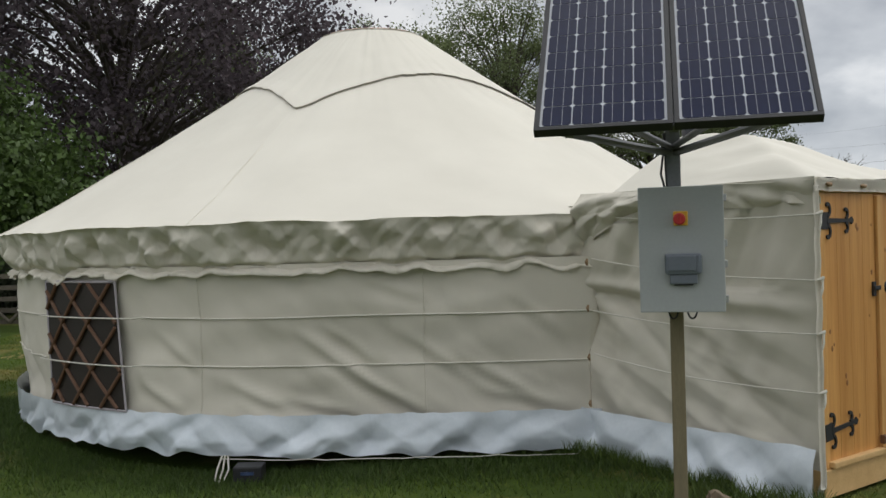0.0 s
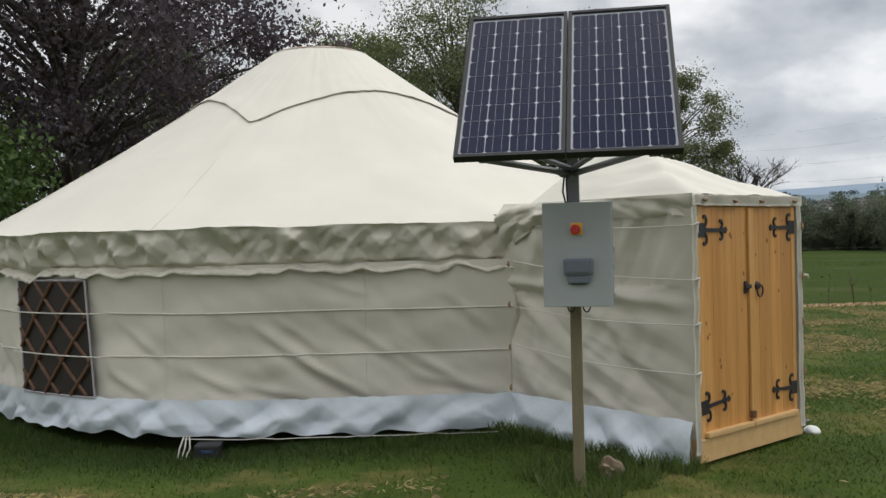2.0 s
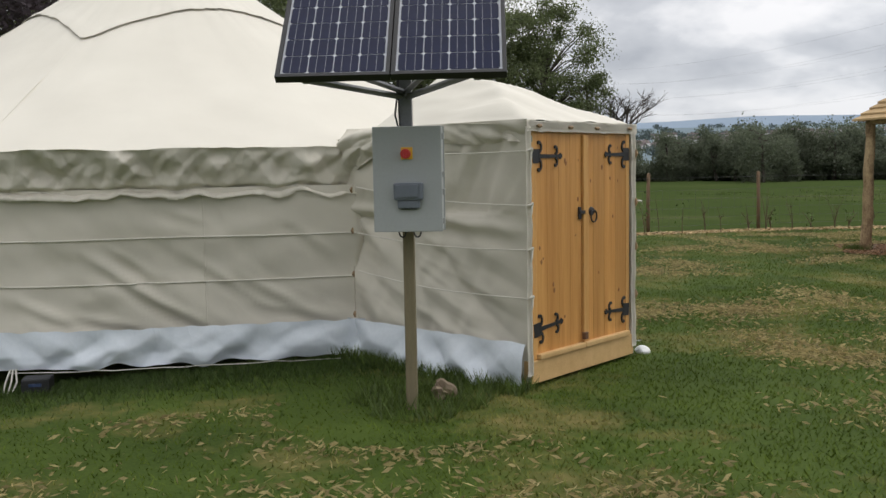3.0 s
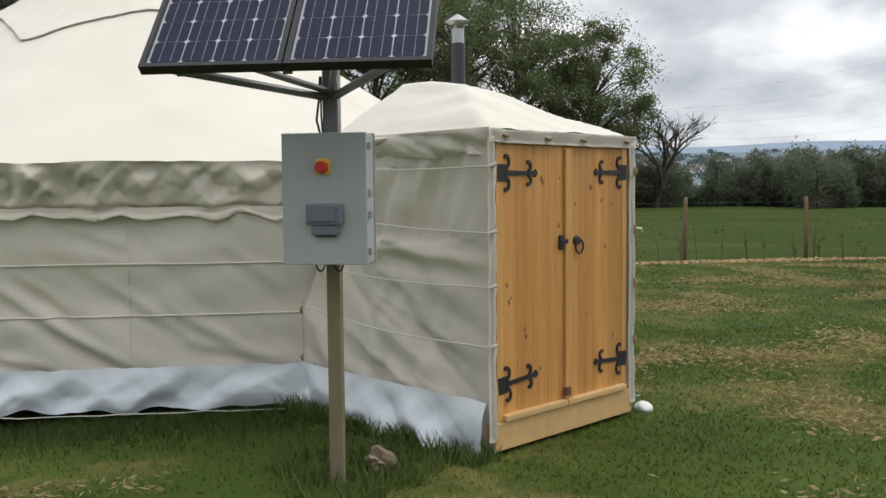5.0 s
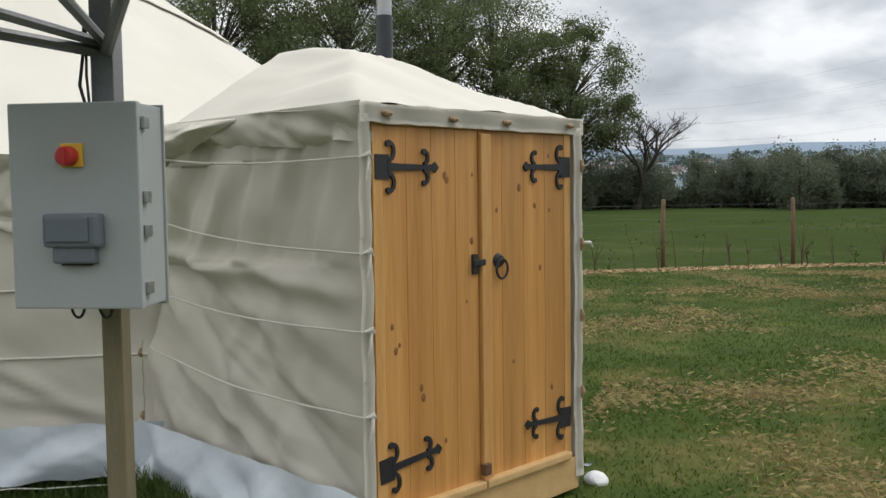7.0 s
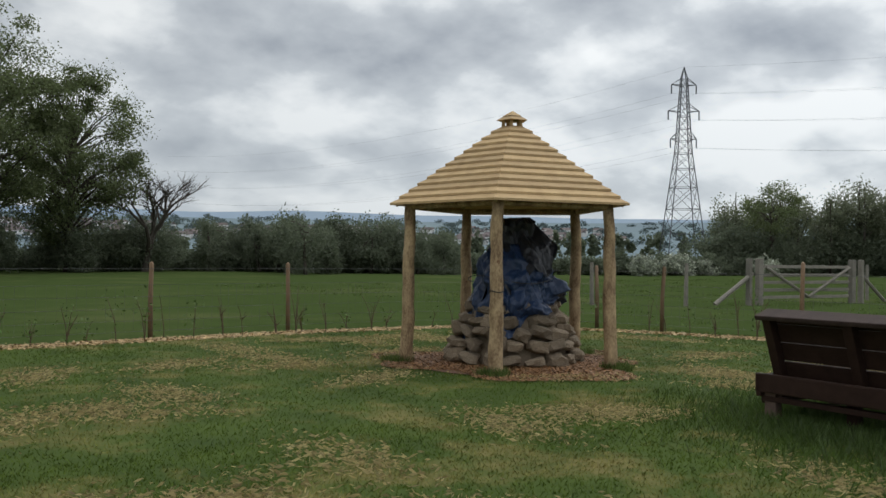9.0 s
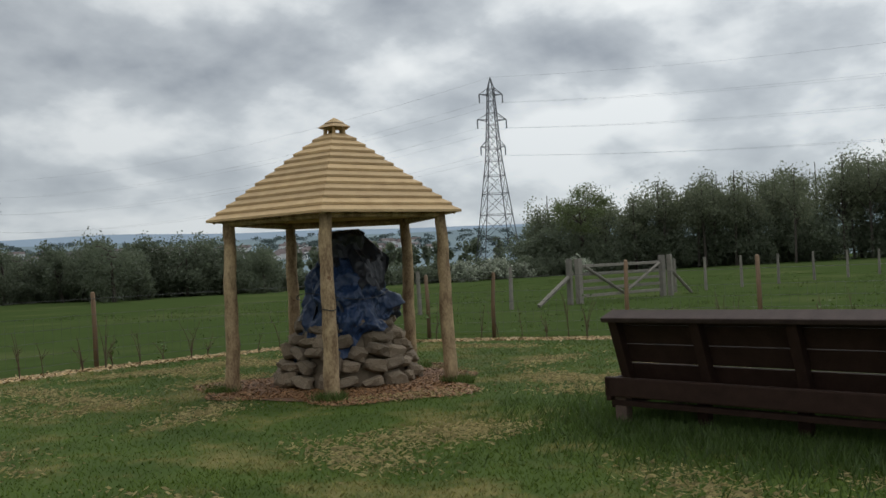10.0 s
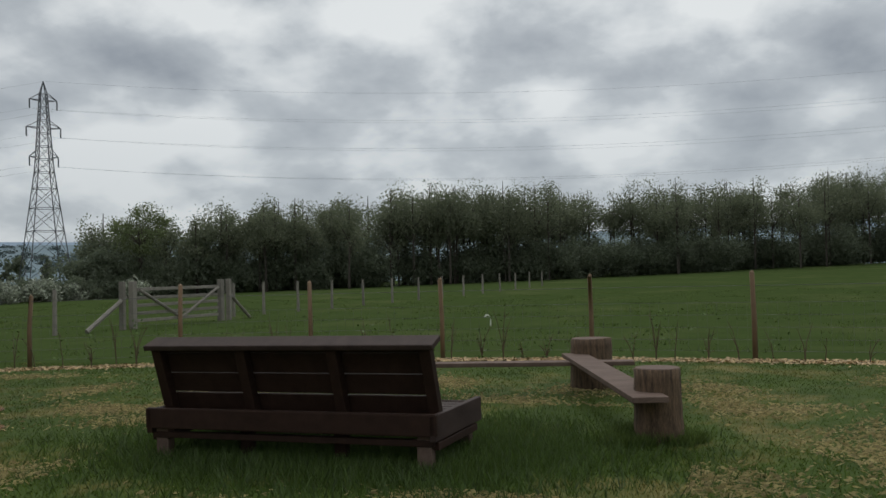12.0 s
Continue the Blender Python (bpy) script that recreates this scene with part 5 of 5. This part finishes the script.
# ---- trees ----
def tree(x, y, h, crown, n, leaf, material, label, seed, name="tree", low=0.3, clumps=46, trunk=0.3, squash=1.0, spread=0.17):
    """A tapered trunk with limbs, and leaves in uneven clumps with gaps between."""
    r = np.random.default_rng(seed)
    rr = random.Random(seed)
    t = thing(name, pose(x, y, 0), label, "tree")
    bm = bmesh.new()
    top = h * (low + (1 - low) * 0.62)
    trunk_pts = [Vector((0.25 * nz(k * 0.6, seed), 0.25 * nz(k * 0.6, seed + 5), top * k / 7 - 0.1)) for k in range(8)]
    tube(bm, trunk_pts, [trunk * (1.25 - 0.16 * k) if k < 7 else trunk * 0.1 for k in range(8)], 9)
    cz, rz = h * (1 + low) / 2, h * (1 - low) / 2
    cs = []
    for k in range(clumps):
        d = r.normal(size=3)
        d /= np.linalg.norm(d)
        q = r.uniform(0.35, 1.0) ** 0.6
        w = 1 - 0.25 * max(0, d[2]) ** 2
        c = Vector((d[0] * crown * q * w, d[1] * crown * q * w * squash, cz + d[2] * rz * q))
        cs.append(c)
        a = trunk_pts[min(6, max(2, int(7 * (c.z - 0.3 * crown) / max(top, 1))))]
        mid = a.lerp(c, 0.5) + Vector((0, 0, 0.12 * h * rr.uniform(-0.2, 0.6)))
        th = trunk * rr.uniform(0.12, 0.28)
        tube(bm, [a, a.lerp(mid, 0.6), mid, c], [th, th * 0.8, th * 0.55, th * 0.15], 5, False)
    part("trunk", bm, M_TRUNK, t, "dark trunk and limbs", True)
    idx = r.integers(0, len(cs), n)
    ca = np.array([tuple(c) for c in cs])
    size = crown * spread * r.uniform(0.6, 1.3, len(cs))
    pts = ca[idx] + r.normal(size=(n, 3)) * size[idx][:, None] * np.array([1, 1, 0.7])
    pts[:, 2] = np.maximum(pts[:, 2], 0.15)
    leaves_mesh(pts, leaf, r, material, "crown", t)
    return t


def bare_tree(x, y, h, seed, label):
    rr = random.Random(seed)
    t = thing("bare_tree", pose(x, y, 0), label, "tree")
    bm = bmesh.new()

    def grow(p, d, length, rad, level):
        q = p + d * length * 0.5 + Vector((rr.uniform(-1, 1), rr.uniform(-1, 1), rr.uniform(-0.5, 0.5))) * length * 0.08
        e = p + d * length
        tube(bm, [p, q, e], [rad, rad * 0.85, rad * 0.65], 6 if level < 3 else 4, False)
        if level >= 6:
            return
        for k in range(rr.choice((2, 3, 3)) if level else 4):
            nd = (d + Vector((rr.uniform(-1, 1), rr.uniform(-1, 1), rr.uniform(-0.35, 0.45))) * 0.82).normalized()
            grow(e if k else q, nd, length * rr.uniform(0.6, 0.82), rad * rr.uniform(0.5, 0.68), level + 1)

    grow(Vector((0, 0, -0.1)), Vector((0.22, 0, 1)).normalized(), h * 0.24, h * 0.022, 0)
    part("branching", bm, M_TRUNK, t)
    return t


tree(-9.2, 26.5, 15.5, 7.2, 76000, 0.082, M_COPPER, "large copper beech with dark purple leaves", 11, low=0.12, clumps=150, trunk=0.42, spread=0.105)
tree(-20, 29, 14, 6, 30000, 0.085, M_COPPER, "copper beech with dark purple leaves", 12, low=0.1, clumps=60, trunk=0.4, spread=0.14)
tree(-11.2, 19.6, 5.4, 3.2, 46000, 0.075, M_LEAF2, "bushy green sycamore by the gate", 13, low=0.24, clumps=60, trunk=0.14, spread=0.16)
for x, y, h, c, s, mt in ((-3, 52, 15, 6, 14, M_LEAF), (4.5, 56, 17.5, 6.5, 15, M_LEAF), (10.5, 60, 16, 5, 16, M_LEAF), (15.5, 66, 18, 6.0, 17, M_LEAF), (21.5, 67, 14.5, 5, 18, M_LEAF), (-12, 50, 14, 6, 19, M_LEAF)):
    tree(x, y, h, c, 46000, 0.085, mt, "tall broad-leaved tree in thin spring leaf", s, low=0.12, clumps=130, trunk=0.38, spread=0.10)
bare_tree(26.7, 67, 12.5, 4, "bare spreading tree with no leaves")


def ball(r, n):
    """Places inside a ball, thinning out towards its skin."""
    d = r.normal(size=(n, 3))
    return d / np.linalg.norm(d, axis=1)[:, None] * (r.uniform(0, 1, n) ** 0.5)[:, None]


def wood(name, line, count, h0, h1, leaf, per, material, label, seed, wide=6.0, low=0.0, trunks=True, flat=True, fat=(0.2, 0.34)):
    """A belt of far trees along a line of the plan, in one mesh of leaves and one of stems. low: bare part of the stem."""
    r = np.random.default_rng(seed)
    pts, stems = [], bmesh.new()
    ln = [Vector(p) for p in line]
    seg = [(b - a).length for a, b in zip(ln, ln[1:])]
    for k in range(count):
        s = r.uniform(0, sum(seg))
        i = 0
        while s > seg[i]:
            s -= seg[i]
            i += 1
        p = ln[i].lerp(ln[i + 1], s / seg[i])
        x, y = p.x + r.normal(0, wide * 0.4), p.y + r.normal(0, wide * 0.4)
        h = r.uniform(h0, h1) * (1 if flat else 0.78 + 0.24 * min(1, (sum(seg[:i]) + s) / 30) + 0.28 * min(1, max(0, sum(seg[:i]) + s - 75) / 30))
        cr = h * r.uniform(*fat)
        z0 = float(rise(x, y))
        m = 12
        half = h * (1 - low) / 2
        blob = np.minimum(cr * 0.5, half * 0.55)
        d = ball(r, m) * np.array([cr * 0.75, cr * 0.75, max(0.1, half - blob)]) + np.array([x, y, z0 + h - half])
        if low < 0.05:
            d[:, 2] = z0 + (d[:, 2] - z0) * 1.35 - 0.35 * h
        if trunks:
            lean = r.uniform(-0.6, 0.6)
            tube(stems, [(x, y, z0 - 0.2), (x + lean, y, z0 + h * (0.85 if low > 0.05 else 0.55))], [0.15, 0.04], 4, False)
            for c in d[:5]:
                a = Vector((x + lean * 0.5, y, z0 + h * r.uniform(0.3, 0.55)))
                tube(stems, [a, a.lerp(Vector(c), 0.5) + Vector((0, 0, 0.2)), Vector(c)], [0.06, 0.045, 0.02], 3, False)
        q = d[r.integers(0, m, per)] + ball(r, per) * (blob * r.uniform(0.6, 1.05, (per, 1)))
        q[:, 2] = z0 + np.abs(q[:, 2] - z0)
        pts.append(q)
    ob = leaves_mesh(np.concatenate(pts), leaf, r, material, name)
    if trunks:
        part("stems", stems, M_TRUNK, ob)
    return tagged(ob, label, "trees", kind="stuff")


BUSH = (0.42, 0.7)
wood("hedgerow", [(-40, 66), (10, 72), (32, 73), (40, 64), (52, 56), (66, 50), (88, 44)], 420, 1.6, 2.7, 0.10, 800, M_HEDGE, "dense dark field hedge", 21, 2.5, 0.0, False, True, BUSH)
wood("hedge_trees", [(34.5, 70), (42, 62), (48, 58.5)], 58, 3.6, 6.2, 0.09, 3200, M_HEDGE, "dark rounded trees in the field hedge", 22, 5.0, 0.02, True, True, (0.3, 0.5))
wood("tree_undergrowth", [(-10, 58), (6, 62), (15, 65), (25, 69), (30.2, 69)], 50, 3.2, 6.2, 0.09, 3200, M_HEDGE, "dark bushes at the foot of the tall trees", 28, 3.0, 0.0, False, True, (0.35, 0.6))
wood("woodland", [(84, 50), (100, 28), (112, 8), (122, -12), (132, -34), (140, -60)], 250, 9.5, 12.6, 0.11, 1800, M_FARLEAF, "belt of tall thin woodland trees", 24, 9.0, 0.22, True, False, (0.22, 0.36))
wood("undergrowth", [(74, 50), (84, 47), (97, 27), (108, 8), (118, -12), (128, -34), (136, -60)], 280, 3.6, 7.4, 0.13, 1900, M_HEDGE, "dark undergrowth at the foot of the wood", 25, 4.0, 0.0, False, True, BUSH)
wood("garden_hedge", [(-32, 23), (-13, 22.5), (-5, 23.5)], 46, 1.6, 2.6, 0.09, 900, M_HEDGE, "dark hedge behind the garden gate", 29, 1.0, 0.0, False, True, BUSH)
wood("may_blossom", [(60, 50), (70, 46)], 8, 1.9, 2.9, 0.12, 900, M_BLOSSOM, "white-flowering hawthorn bushes", 26, 3.0, 0.0, False, True, BUSH)
wood("valley_trees", [(60, 330), (180, 300), (300, 240), (380, 150), (420, 40)], 120, 7, 14, 1.1, 160, M_HEDGE, "scattered trees in the valley", 27, 60.0, 0.0, False)
tree(76, 47, 8.6, 2.5, 6500, 0.085, M_LEAF, "small open-crowned tree at the end of the wood", 34, low=0.4, clumps=44, trunk=0.16, spread=0.15)


# ---- far town, pylon ----
def far_house(bm, br, x, y, z, w, d, h, a):
    m = pose(x, y, z, 0, 0, a)
    block(bm, (0, 0, h / 2), (w, d, h), 0, m)
    v = [br.verts.new(m @ Vector(p)) for p in ((-w / 2, -d / 2, h), (w / 2, -d / 2, h), (w / 2, d / 2, h), (-w / 2, d / 2, h), (-w / 2, 0, h + d * 0.4), (w / 2, 0, h + d * 0.4))]
    for f in ((0, 1, 5, 4), (2, 3, 4, 5), (0, 4, 3), (1, 2, 5)):
        br.faces.new([v[i] for i in f])


bw, brf = bmesh.new(), bmesh.new()
rng = random.Random(31)
for k in range(240):
    a, r = radians(rng.uniform(8, 50)), rng.uniform(820, 1250)
    if rng.random() < 0.5:
        a = radians(rng.choice((17, 27, 31, 44)) + rng.uniform(-4, 4))
    x, y = 5 + r * math.sin(a), 9 + r * math.cos(a)
    far_house(bw, brf, x, y, height(x, y) - 1, rng.uniform(9, 20), 8, rng.uniform(4, 6.5), rng.uniform(0, 180))
town = tagged(part("distant_town", bw, M_HOUSE), "pale houses of a town across the valley", "houses", kind="stuff")
part("roofs", brf, M_HROOF, town)
wood_pts = np.random.default_rng(8)
tp = []
for k in range(520):
    a, r = radians(wood_pts.uniform(5, 75)), wood_pts.uniform(700, 1700)
    x, y = 5 + r * math.sin(a), 9 + r * math.cos(a)
    c = np.array([x, y, height(x, y) + 3.5])
    tp.append(c + ball(wood_pts, 70) * np.array([9, 9, 4.0]))
tagged(leaves_mesh(np.concatenate(tp), 1.5, wood_pts, M_HAZE, "hillside_trees"), "trees among the far houses, with haze mixed into their colour", "trees", kind="stuff")

PX, PY, PH, PZ = 244.8, 180.8, 61, 0.2
pylon = thing("pylon", pose(PX, PY, PZ, 0, 0, -38), "tall grey steel lattice electricity pylon", "pylon")


def width_at(z):
    return 6.3 - 4.1 * min(1, z / 36) if z < 36 else 2.2 - 1.2 * (z - 36) / 22


levels = [0, 9, 17, 24, 30, 35, 39, 43, 47, 51, 55, 59]
for sx, sy in ((1, 1), (1, -1), (-1, 1), (-1, -1)):
    part("leg", tubed([(sx * width_at(z), sy * width_at(z), z) for z in levels] + [(0, 0, 63)], 0.17, 4), M_PYLON, pylon)
for z0, z1 in zip(levels, levels[1:]):
    b = bmesh.new()
    w0, w1 = width_at(z0), width_at(z1)
    for k in range(4):
        c = [(1, 1), (-1, 1), (-1, -1), (1, -1)]
        a, d = c[k], c[(k + 1) % 4]
        tube(b, [(a[0] * w0, a[1] * w0, z0), (d[0] * w1, d[1] * w1, z1)], 0.09, 4)
        tube(b, [(d[0] * w0, d[1] * w0, z0), (a[0] * w1, a[1] * w1, z1)], 0.09, 4)
        tube(b, [(a[0] * w1, a[1] * w1, z1), (d[0] * w1, d[1] * w1, z1)], 0.12, 4)
    tagged(part("bracing", b, M_PYLON, pylon), kind="stuff")
ARMS = ((39.5, 4.2), (48.5, 5.0), (57.0, 4.0))
for z, L in ARMS:
    for s in (1, -1):
        b = bmesh.new()
        w = width_at(z)
        for yy in (w, -w):
            tube(b, [(s * w, yy, z), (s * L, 0, z + 0.3)], 0.14, 4)
            tube(b, [(s * w, yy, z + 2.2), (s * L, 0, z + 0.3)], 0.12, 4)
        tube(b, [(s * L, 0, z + 0.2), (s * L, 0, z - 2.6)], 0.22, 5)
        part("crossarm", b, M_PYLON, pylon)
PMW = pose(PX, PY, PZ, 0, 0, -38)
lines = thing("power_lines", Matrix(), "thin power lines slung from the pylon", "power lines")
for z, L in ARMS + ((63.0, 0.0),):
    for s in (1, -1) if L else (1,):
        a = PMW @ Vector((s * L, 0, z - (2.6 if L else 0)))
        for e, sag in ((a + Vector((60, -330, 2)), 9), (a + Vector((-40, 330, -6)), 9)):
            part("wire", tube(bmesh.new(), [a.lerp(e, k / 24) - Vector((0, 0, sag * 4 * (k / 24) * (1 - k / 24))) for k in range(25)], 0.022, 3, False), M_PYLON, lines)


# ---- by the yurt ----
jug = thing("water_container", pose(-7.25, 14.3, 0), "white plastic water container on the grass", "container")
part("body", boxed((0, 0, 0.17), (0.25, 0.22, 0.32), 0.05), M_WHITE, jug)
part("cap", tubed([(0.05, 0, 0.33), (0.05, 0, 0.37)], 0.035, 12), M_WHITE, jug)
M_OLD = mat("old_oak", (0.055, 0.048, 0.036), (0.13, 0.112, 0.085), 5, 0.9, 0.3, 40, tone=0.2)
ggate = thing("garden_gate", pose(-9.6, 17.6, 0, 0, 0, -4), "weathered brown timber gate by the trees", "gate")
for x in (0, 2.3):
    part("gate_post", boxed((x, 0, 0.62), (0.17, 0.17, 1.3), 0.015), M_OLD, ggate)
for z in (0.2, 0.42, 0.64, 0.86, 1.08):
    part("bar", boxed((1.15, 0, z), (2.1, 0.04, 0.09), 0.006), M_OLD, ggate)
for a, b in ((0.15, 1.15), (2.15, 1.15)):
    part("brace", tubed([(a, -0.04, 1.05), (b, -0.04, 0.2)], 0.035, 6), M_OLD, ggate)
for k in range(9):
    p = part("close_board", boxed((0, 0, 0.58), (0.3, 0.03, 1.2), 0.006), M_OLD, None)
    p.location = (-7.15 + 0.32 * k, 17.45 - 0.02 * k, 0)
    tagged(p, "dark weathered fence board beside the gate", "fence board", "boards beside the garden gate")
stone = part("white_stone", bmesh.new(), M_WHITE)
sb = bmesh.new()
bmesh.ops.create_icosphere(sb, subdivisions=3, radius=0.075)
for v in sb.verts:
    v.co *= 1 + 0.2 * nz(v.co.x * 14, v.co.y * 14, v.co.z * 14)
    v.co.z *= 0.75
sb.to_mesh(stone.data)
sb.free()
stone.location = (3.24, 5.83, 0.02)
stone.scale = (0.8, 0.8, 0.75)
tagged(stone, "pale rounded stone beside the porch corner", "stone")
stone2 = new("stone", stone.data.copy())
stone2.data.materials.clear()
stone2.data.materials.append(M_STONE)
for v in stone2.data.vertices:
    v.co *= 1 + 0.30 * crease(v.co.x * 22 + v.co.z * 9, v.co.y * 22 + v.co.z * 14, 5)
stone2.scale = (1.25, 1.0, 1.5)
stone2.location = (1.42, 4.75, 0.06)
tagged(stone2, "rough brown stone in the grass by the pole", "stone")
batt = thing("battery_box", pose(-1.38, 6.22, -0.14), "small black box with a blue label under the skirt", "box")
part("case", boxed((0, 0, 0.07), (0.2, 0.16, 0.15), 0.012), M_BLACK, batt)
part("label", boxed((0, -0.083, 0.10), (0.09, 0.004, 0.022), 0), M_TARP, batt, "blue label")
cordb = bmesh.new()
for s in (0, 1, 2):
    tube(cordb, [(-1.58 + 0.02 * s, 6.27, 0.06), (-1.61 + 0.04 * s, 6.24, -0.03), (-1.63 + 0.03 * s, 6.23, -0.12)], 0.007, 5)
tagged(part("loose_ties", cordb, M_ROPE), "loose white cord ends hanging from the skirt", "cord")


rib = tagged(part("white_ribbon", sheet(lambda u, v: Vector((0.03 * math.sin(u * 5), 0.10 * u + 0.012 * v, 0.06 * math.sin(u * 2.6) + 0.025 * v)), 12, 2, 0.002), M_WHITE, None, "", True), "white plastic ribbon tied to a hedge sapling", "ribbon")
rib.location = (18.15, 5.62, 0.70)
part("ribbon_tail", sheet(lambda u, v: Vector((0.01 * math.sin(u * 6), 0.02 * v, -0.12 * u)), 6, 2, 0.002), M_WHITE, rib)


# ---- grass ----
def lawn_place(x0, x1, y0, y1):
    def f(r, n):
        x, y = r.uniform(x0, x1, n), r.uniform(y0, y1, n)
        keep = np.hypot(x - YC.x, y - YC.y) > YR + 0.05
        u, v = (x - 2.047) * PU.x + (y - 4.985) * PU.y, (x - 2.047) * PV.x + (y - 4.985) * PV.y
        keep &= ~((u > -0.1) & (u < PW + 0.08) & (v > -0.03) & (v < 2.6))
        keep &= np.hypot(x - GX, y - GY) > 1.35
        keep &= (y < 17.1) & (x < 18.0)
        return np.stack([x[keep], y[keep], dip(x[keep], y[keep])], 1)
    return f


scatter(370000, lawn_place(-8, 18.6, -2.5, 17), 0.006, M_BLADE, "lawn_blades", "short mown grass blades with dry patches", "grass", 51, tall=0.023)
scatter(60000, lawn_place(1, 11, 1.5, 9), 0.005, M_BLADE, "lawn_blades", "short mown grass blades with dry patches", "grass", 52, tall=0.025)


def yurt_edge(r, n):
    a, d = np.radians(r.uniform(-170, -35, n)), YR - 0.05 + np.abs(r.normal(0, 0.42, n))
    deg = np.degrees(a)
    d *= np.where((deg > -91) & (deg < -60), 1 / np.cos(np.radians(np.clip(deg, -91, -64) + 91)), 1.0)
    x, y = YC.x + d * np.cos(a), YC.y + d * np.sin(a)
    u, v = (x - 2.047) * PU.x + (y - 4.985) * PU.y, (x - 2.047) * PV.x + (y - 4.985) * PV.y
    keep = ~((u > -0.06) & (v > -0.1))
    return np.stack([x[keep], y[keep], dip(x[keep], y[keep])], 1)


scatter(34000, yurt_edge, 0.005, M_LUSH_SHADE, "long_grass", "lush uncut grass along the yurt skirt, its green darkened as shade", "grass", 57, tall=0.055)


def straw_place(r, n):
    """Dry cut grass left lying in loose drifts."""
    c = np.stack([r.uniform(-6, 16, 150), r.uniform(-2, 16, 150)], 1)
    k = r.integers(0, 150, n)
    a = r.uniform(0, np.pi, 150)[k]
    g, h = r.normal(0, 0.45, n), r.normal(0, 0.20, n)
    x, y = c[k, 0] + g * np.cos(a) - h * np.sin(a), c[k, 1] + g * np.sin(a) + h * np.cos(a)
    keep = (np.hypot(x - YC.x, y - YC.y) > YR + 1.5) & (np.hypot(x - GX, y - GY) > 1.5) & (x < 17.5) & (y < 16.5)
    u, v = (x - 2.047) * PU.x + (y - 4.985) * PU.y, (x - 2.047) * PV.x + (y - 4.985) * PV.y
    keep &= ~((u > -0.3) & (u < PW + 0.2) & (v > -0.3) & (v < 2.6))
    bu, bv = (x - 10.14) * BX.x + (y - 7.23) * BX.y, (x - 10.14) * BYY.x + (y - 7.23) * BYY.y
    keep &= np.hypot(x - 1.2, y - 4.66) > 0.85
    keep &= ~((bu > -0.4) & (bu < 4.4) & (bv > -0.5) & (bv < 3.4))
    return np.stack([x[keep], y[keep], 0.008 + dip(x[keep], y[keep])], 1)


scatter(110000, straw_place, 0.028, M_STRAW, "dry_clippings", "dry straw-coloured clippings lying on the lawn", "grass", 58, slim=0.065)


def pasture(r, n):
    """Coarse tufts of the grazed pasture beyond the fence."""
    c = np.stack([r.uniform(19.6, 60, 900), r.uniform(-14, 40, 900)], 1)
    k = r.integers(0, 900, n)
    x, y = c[k, 0] + r.normal(0, 0.22, n), c[k, 1] + r.normal(0, 0.22, n)
    return np.stack([x, y, rise(x, y)], 1)


scatter(30000, pasture, 0.012, M_TALL, "pasture_tufts", "coarse tufts in the grazed pasture", "grass", 59, tall=0.09)


def bench_place(r, n):
    u, v = r.normal(BL * 0.62, BL * 0.40, n), r.normal(0.75, 0.75, n)
    return np.stack([10.14 + BX.x * u + BYY.x * v, 7.23 + BX.y * u + BYY.y * v, np.zeros(n)], 1)


scatter(42000, bench_place, 0.006, M_LUSH_SHADE, "long_grass", "long uncut grass under the bench, with the bench's shade in its green", "grass", 53, tall=0.105)
scatter(5000, disc(11.3, 3.1, 0.42), 0.006, M_TALL, "long_grass", "long uncut grass round the log", "grass", 54, tall=0.11)
scatter(900, disc(1.3, 4.8, 0.45), 0.006, M_TALL, "long_grass", "long uncut grass round the pole", "grass", 55, tall=0.11)


def porch_edge(r, n):
    u, v = r.uniform(-0.25, 0.0, n), r.uniform(-0.1, 2.0, n)
    return np.stack([2.047 + PU.x * u + PV.x * v, 4.985 + PU.y * u + PV.y * v, np.zeros(n)], 1)


scatter(2200, porch_edge, 0.006, M_TALL, "long_grass", "long uncut grass along the porch", "grass", 56, tall=0.10)
for k in range(5):
    scatter(500, disc(GX + 1.55 * math.cos(radians(GPH + 72 * k)), GY + 1.55 * math.sin(radians(GPH + 72 * k)), 0.2), 0.007, M_TALL, "long_grass", "grass tufts round a gazebo post", "grass", 60 + k, tall=0.10)
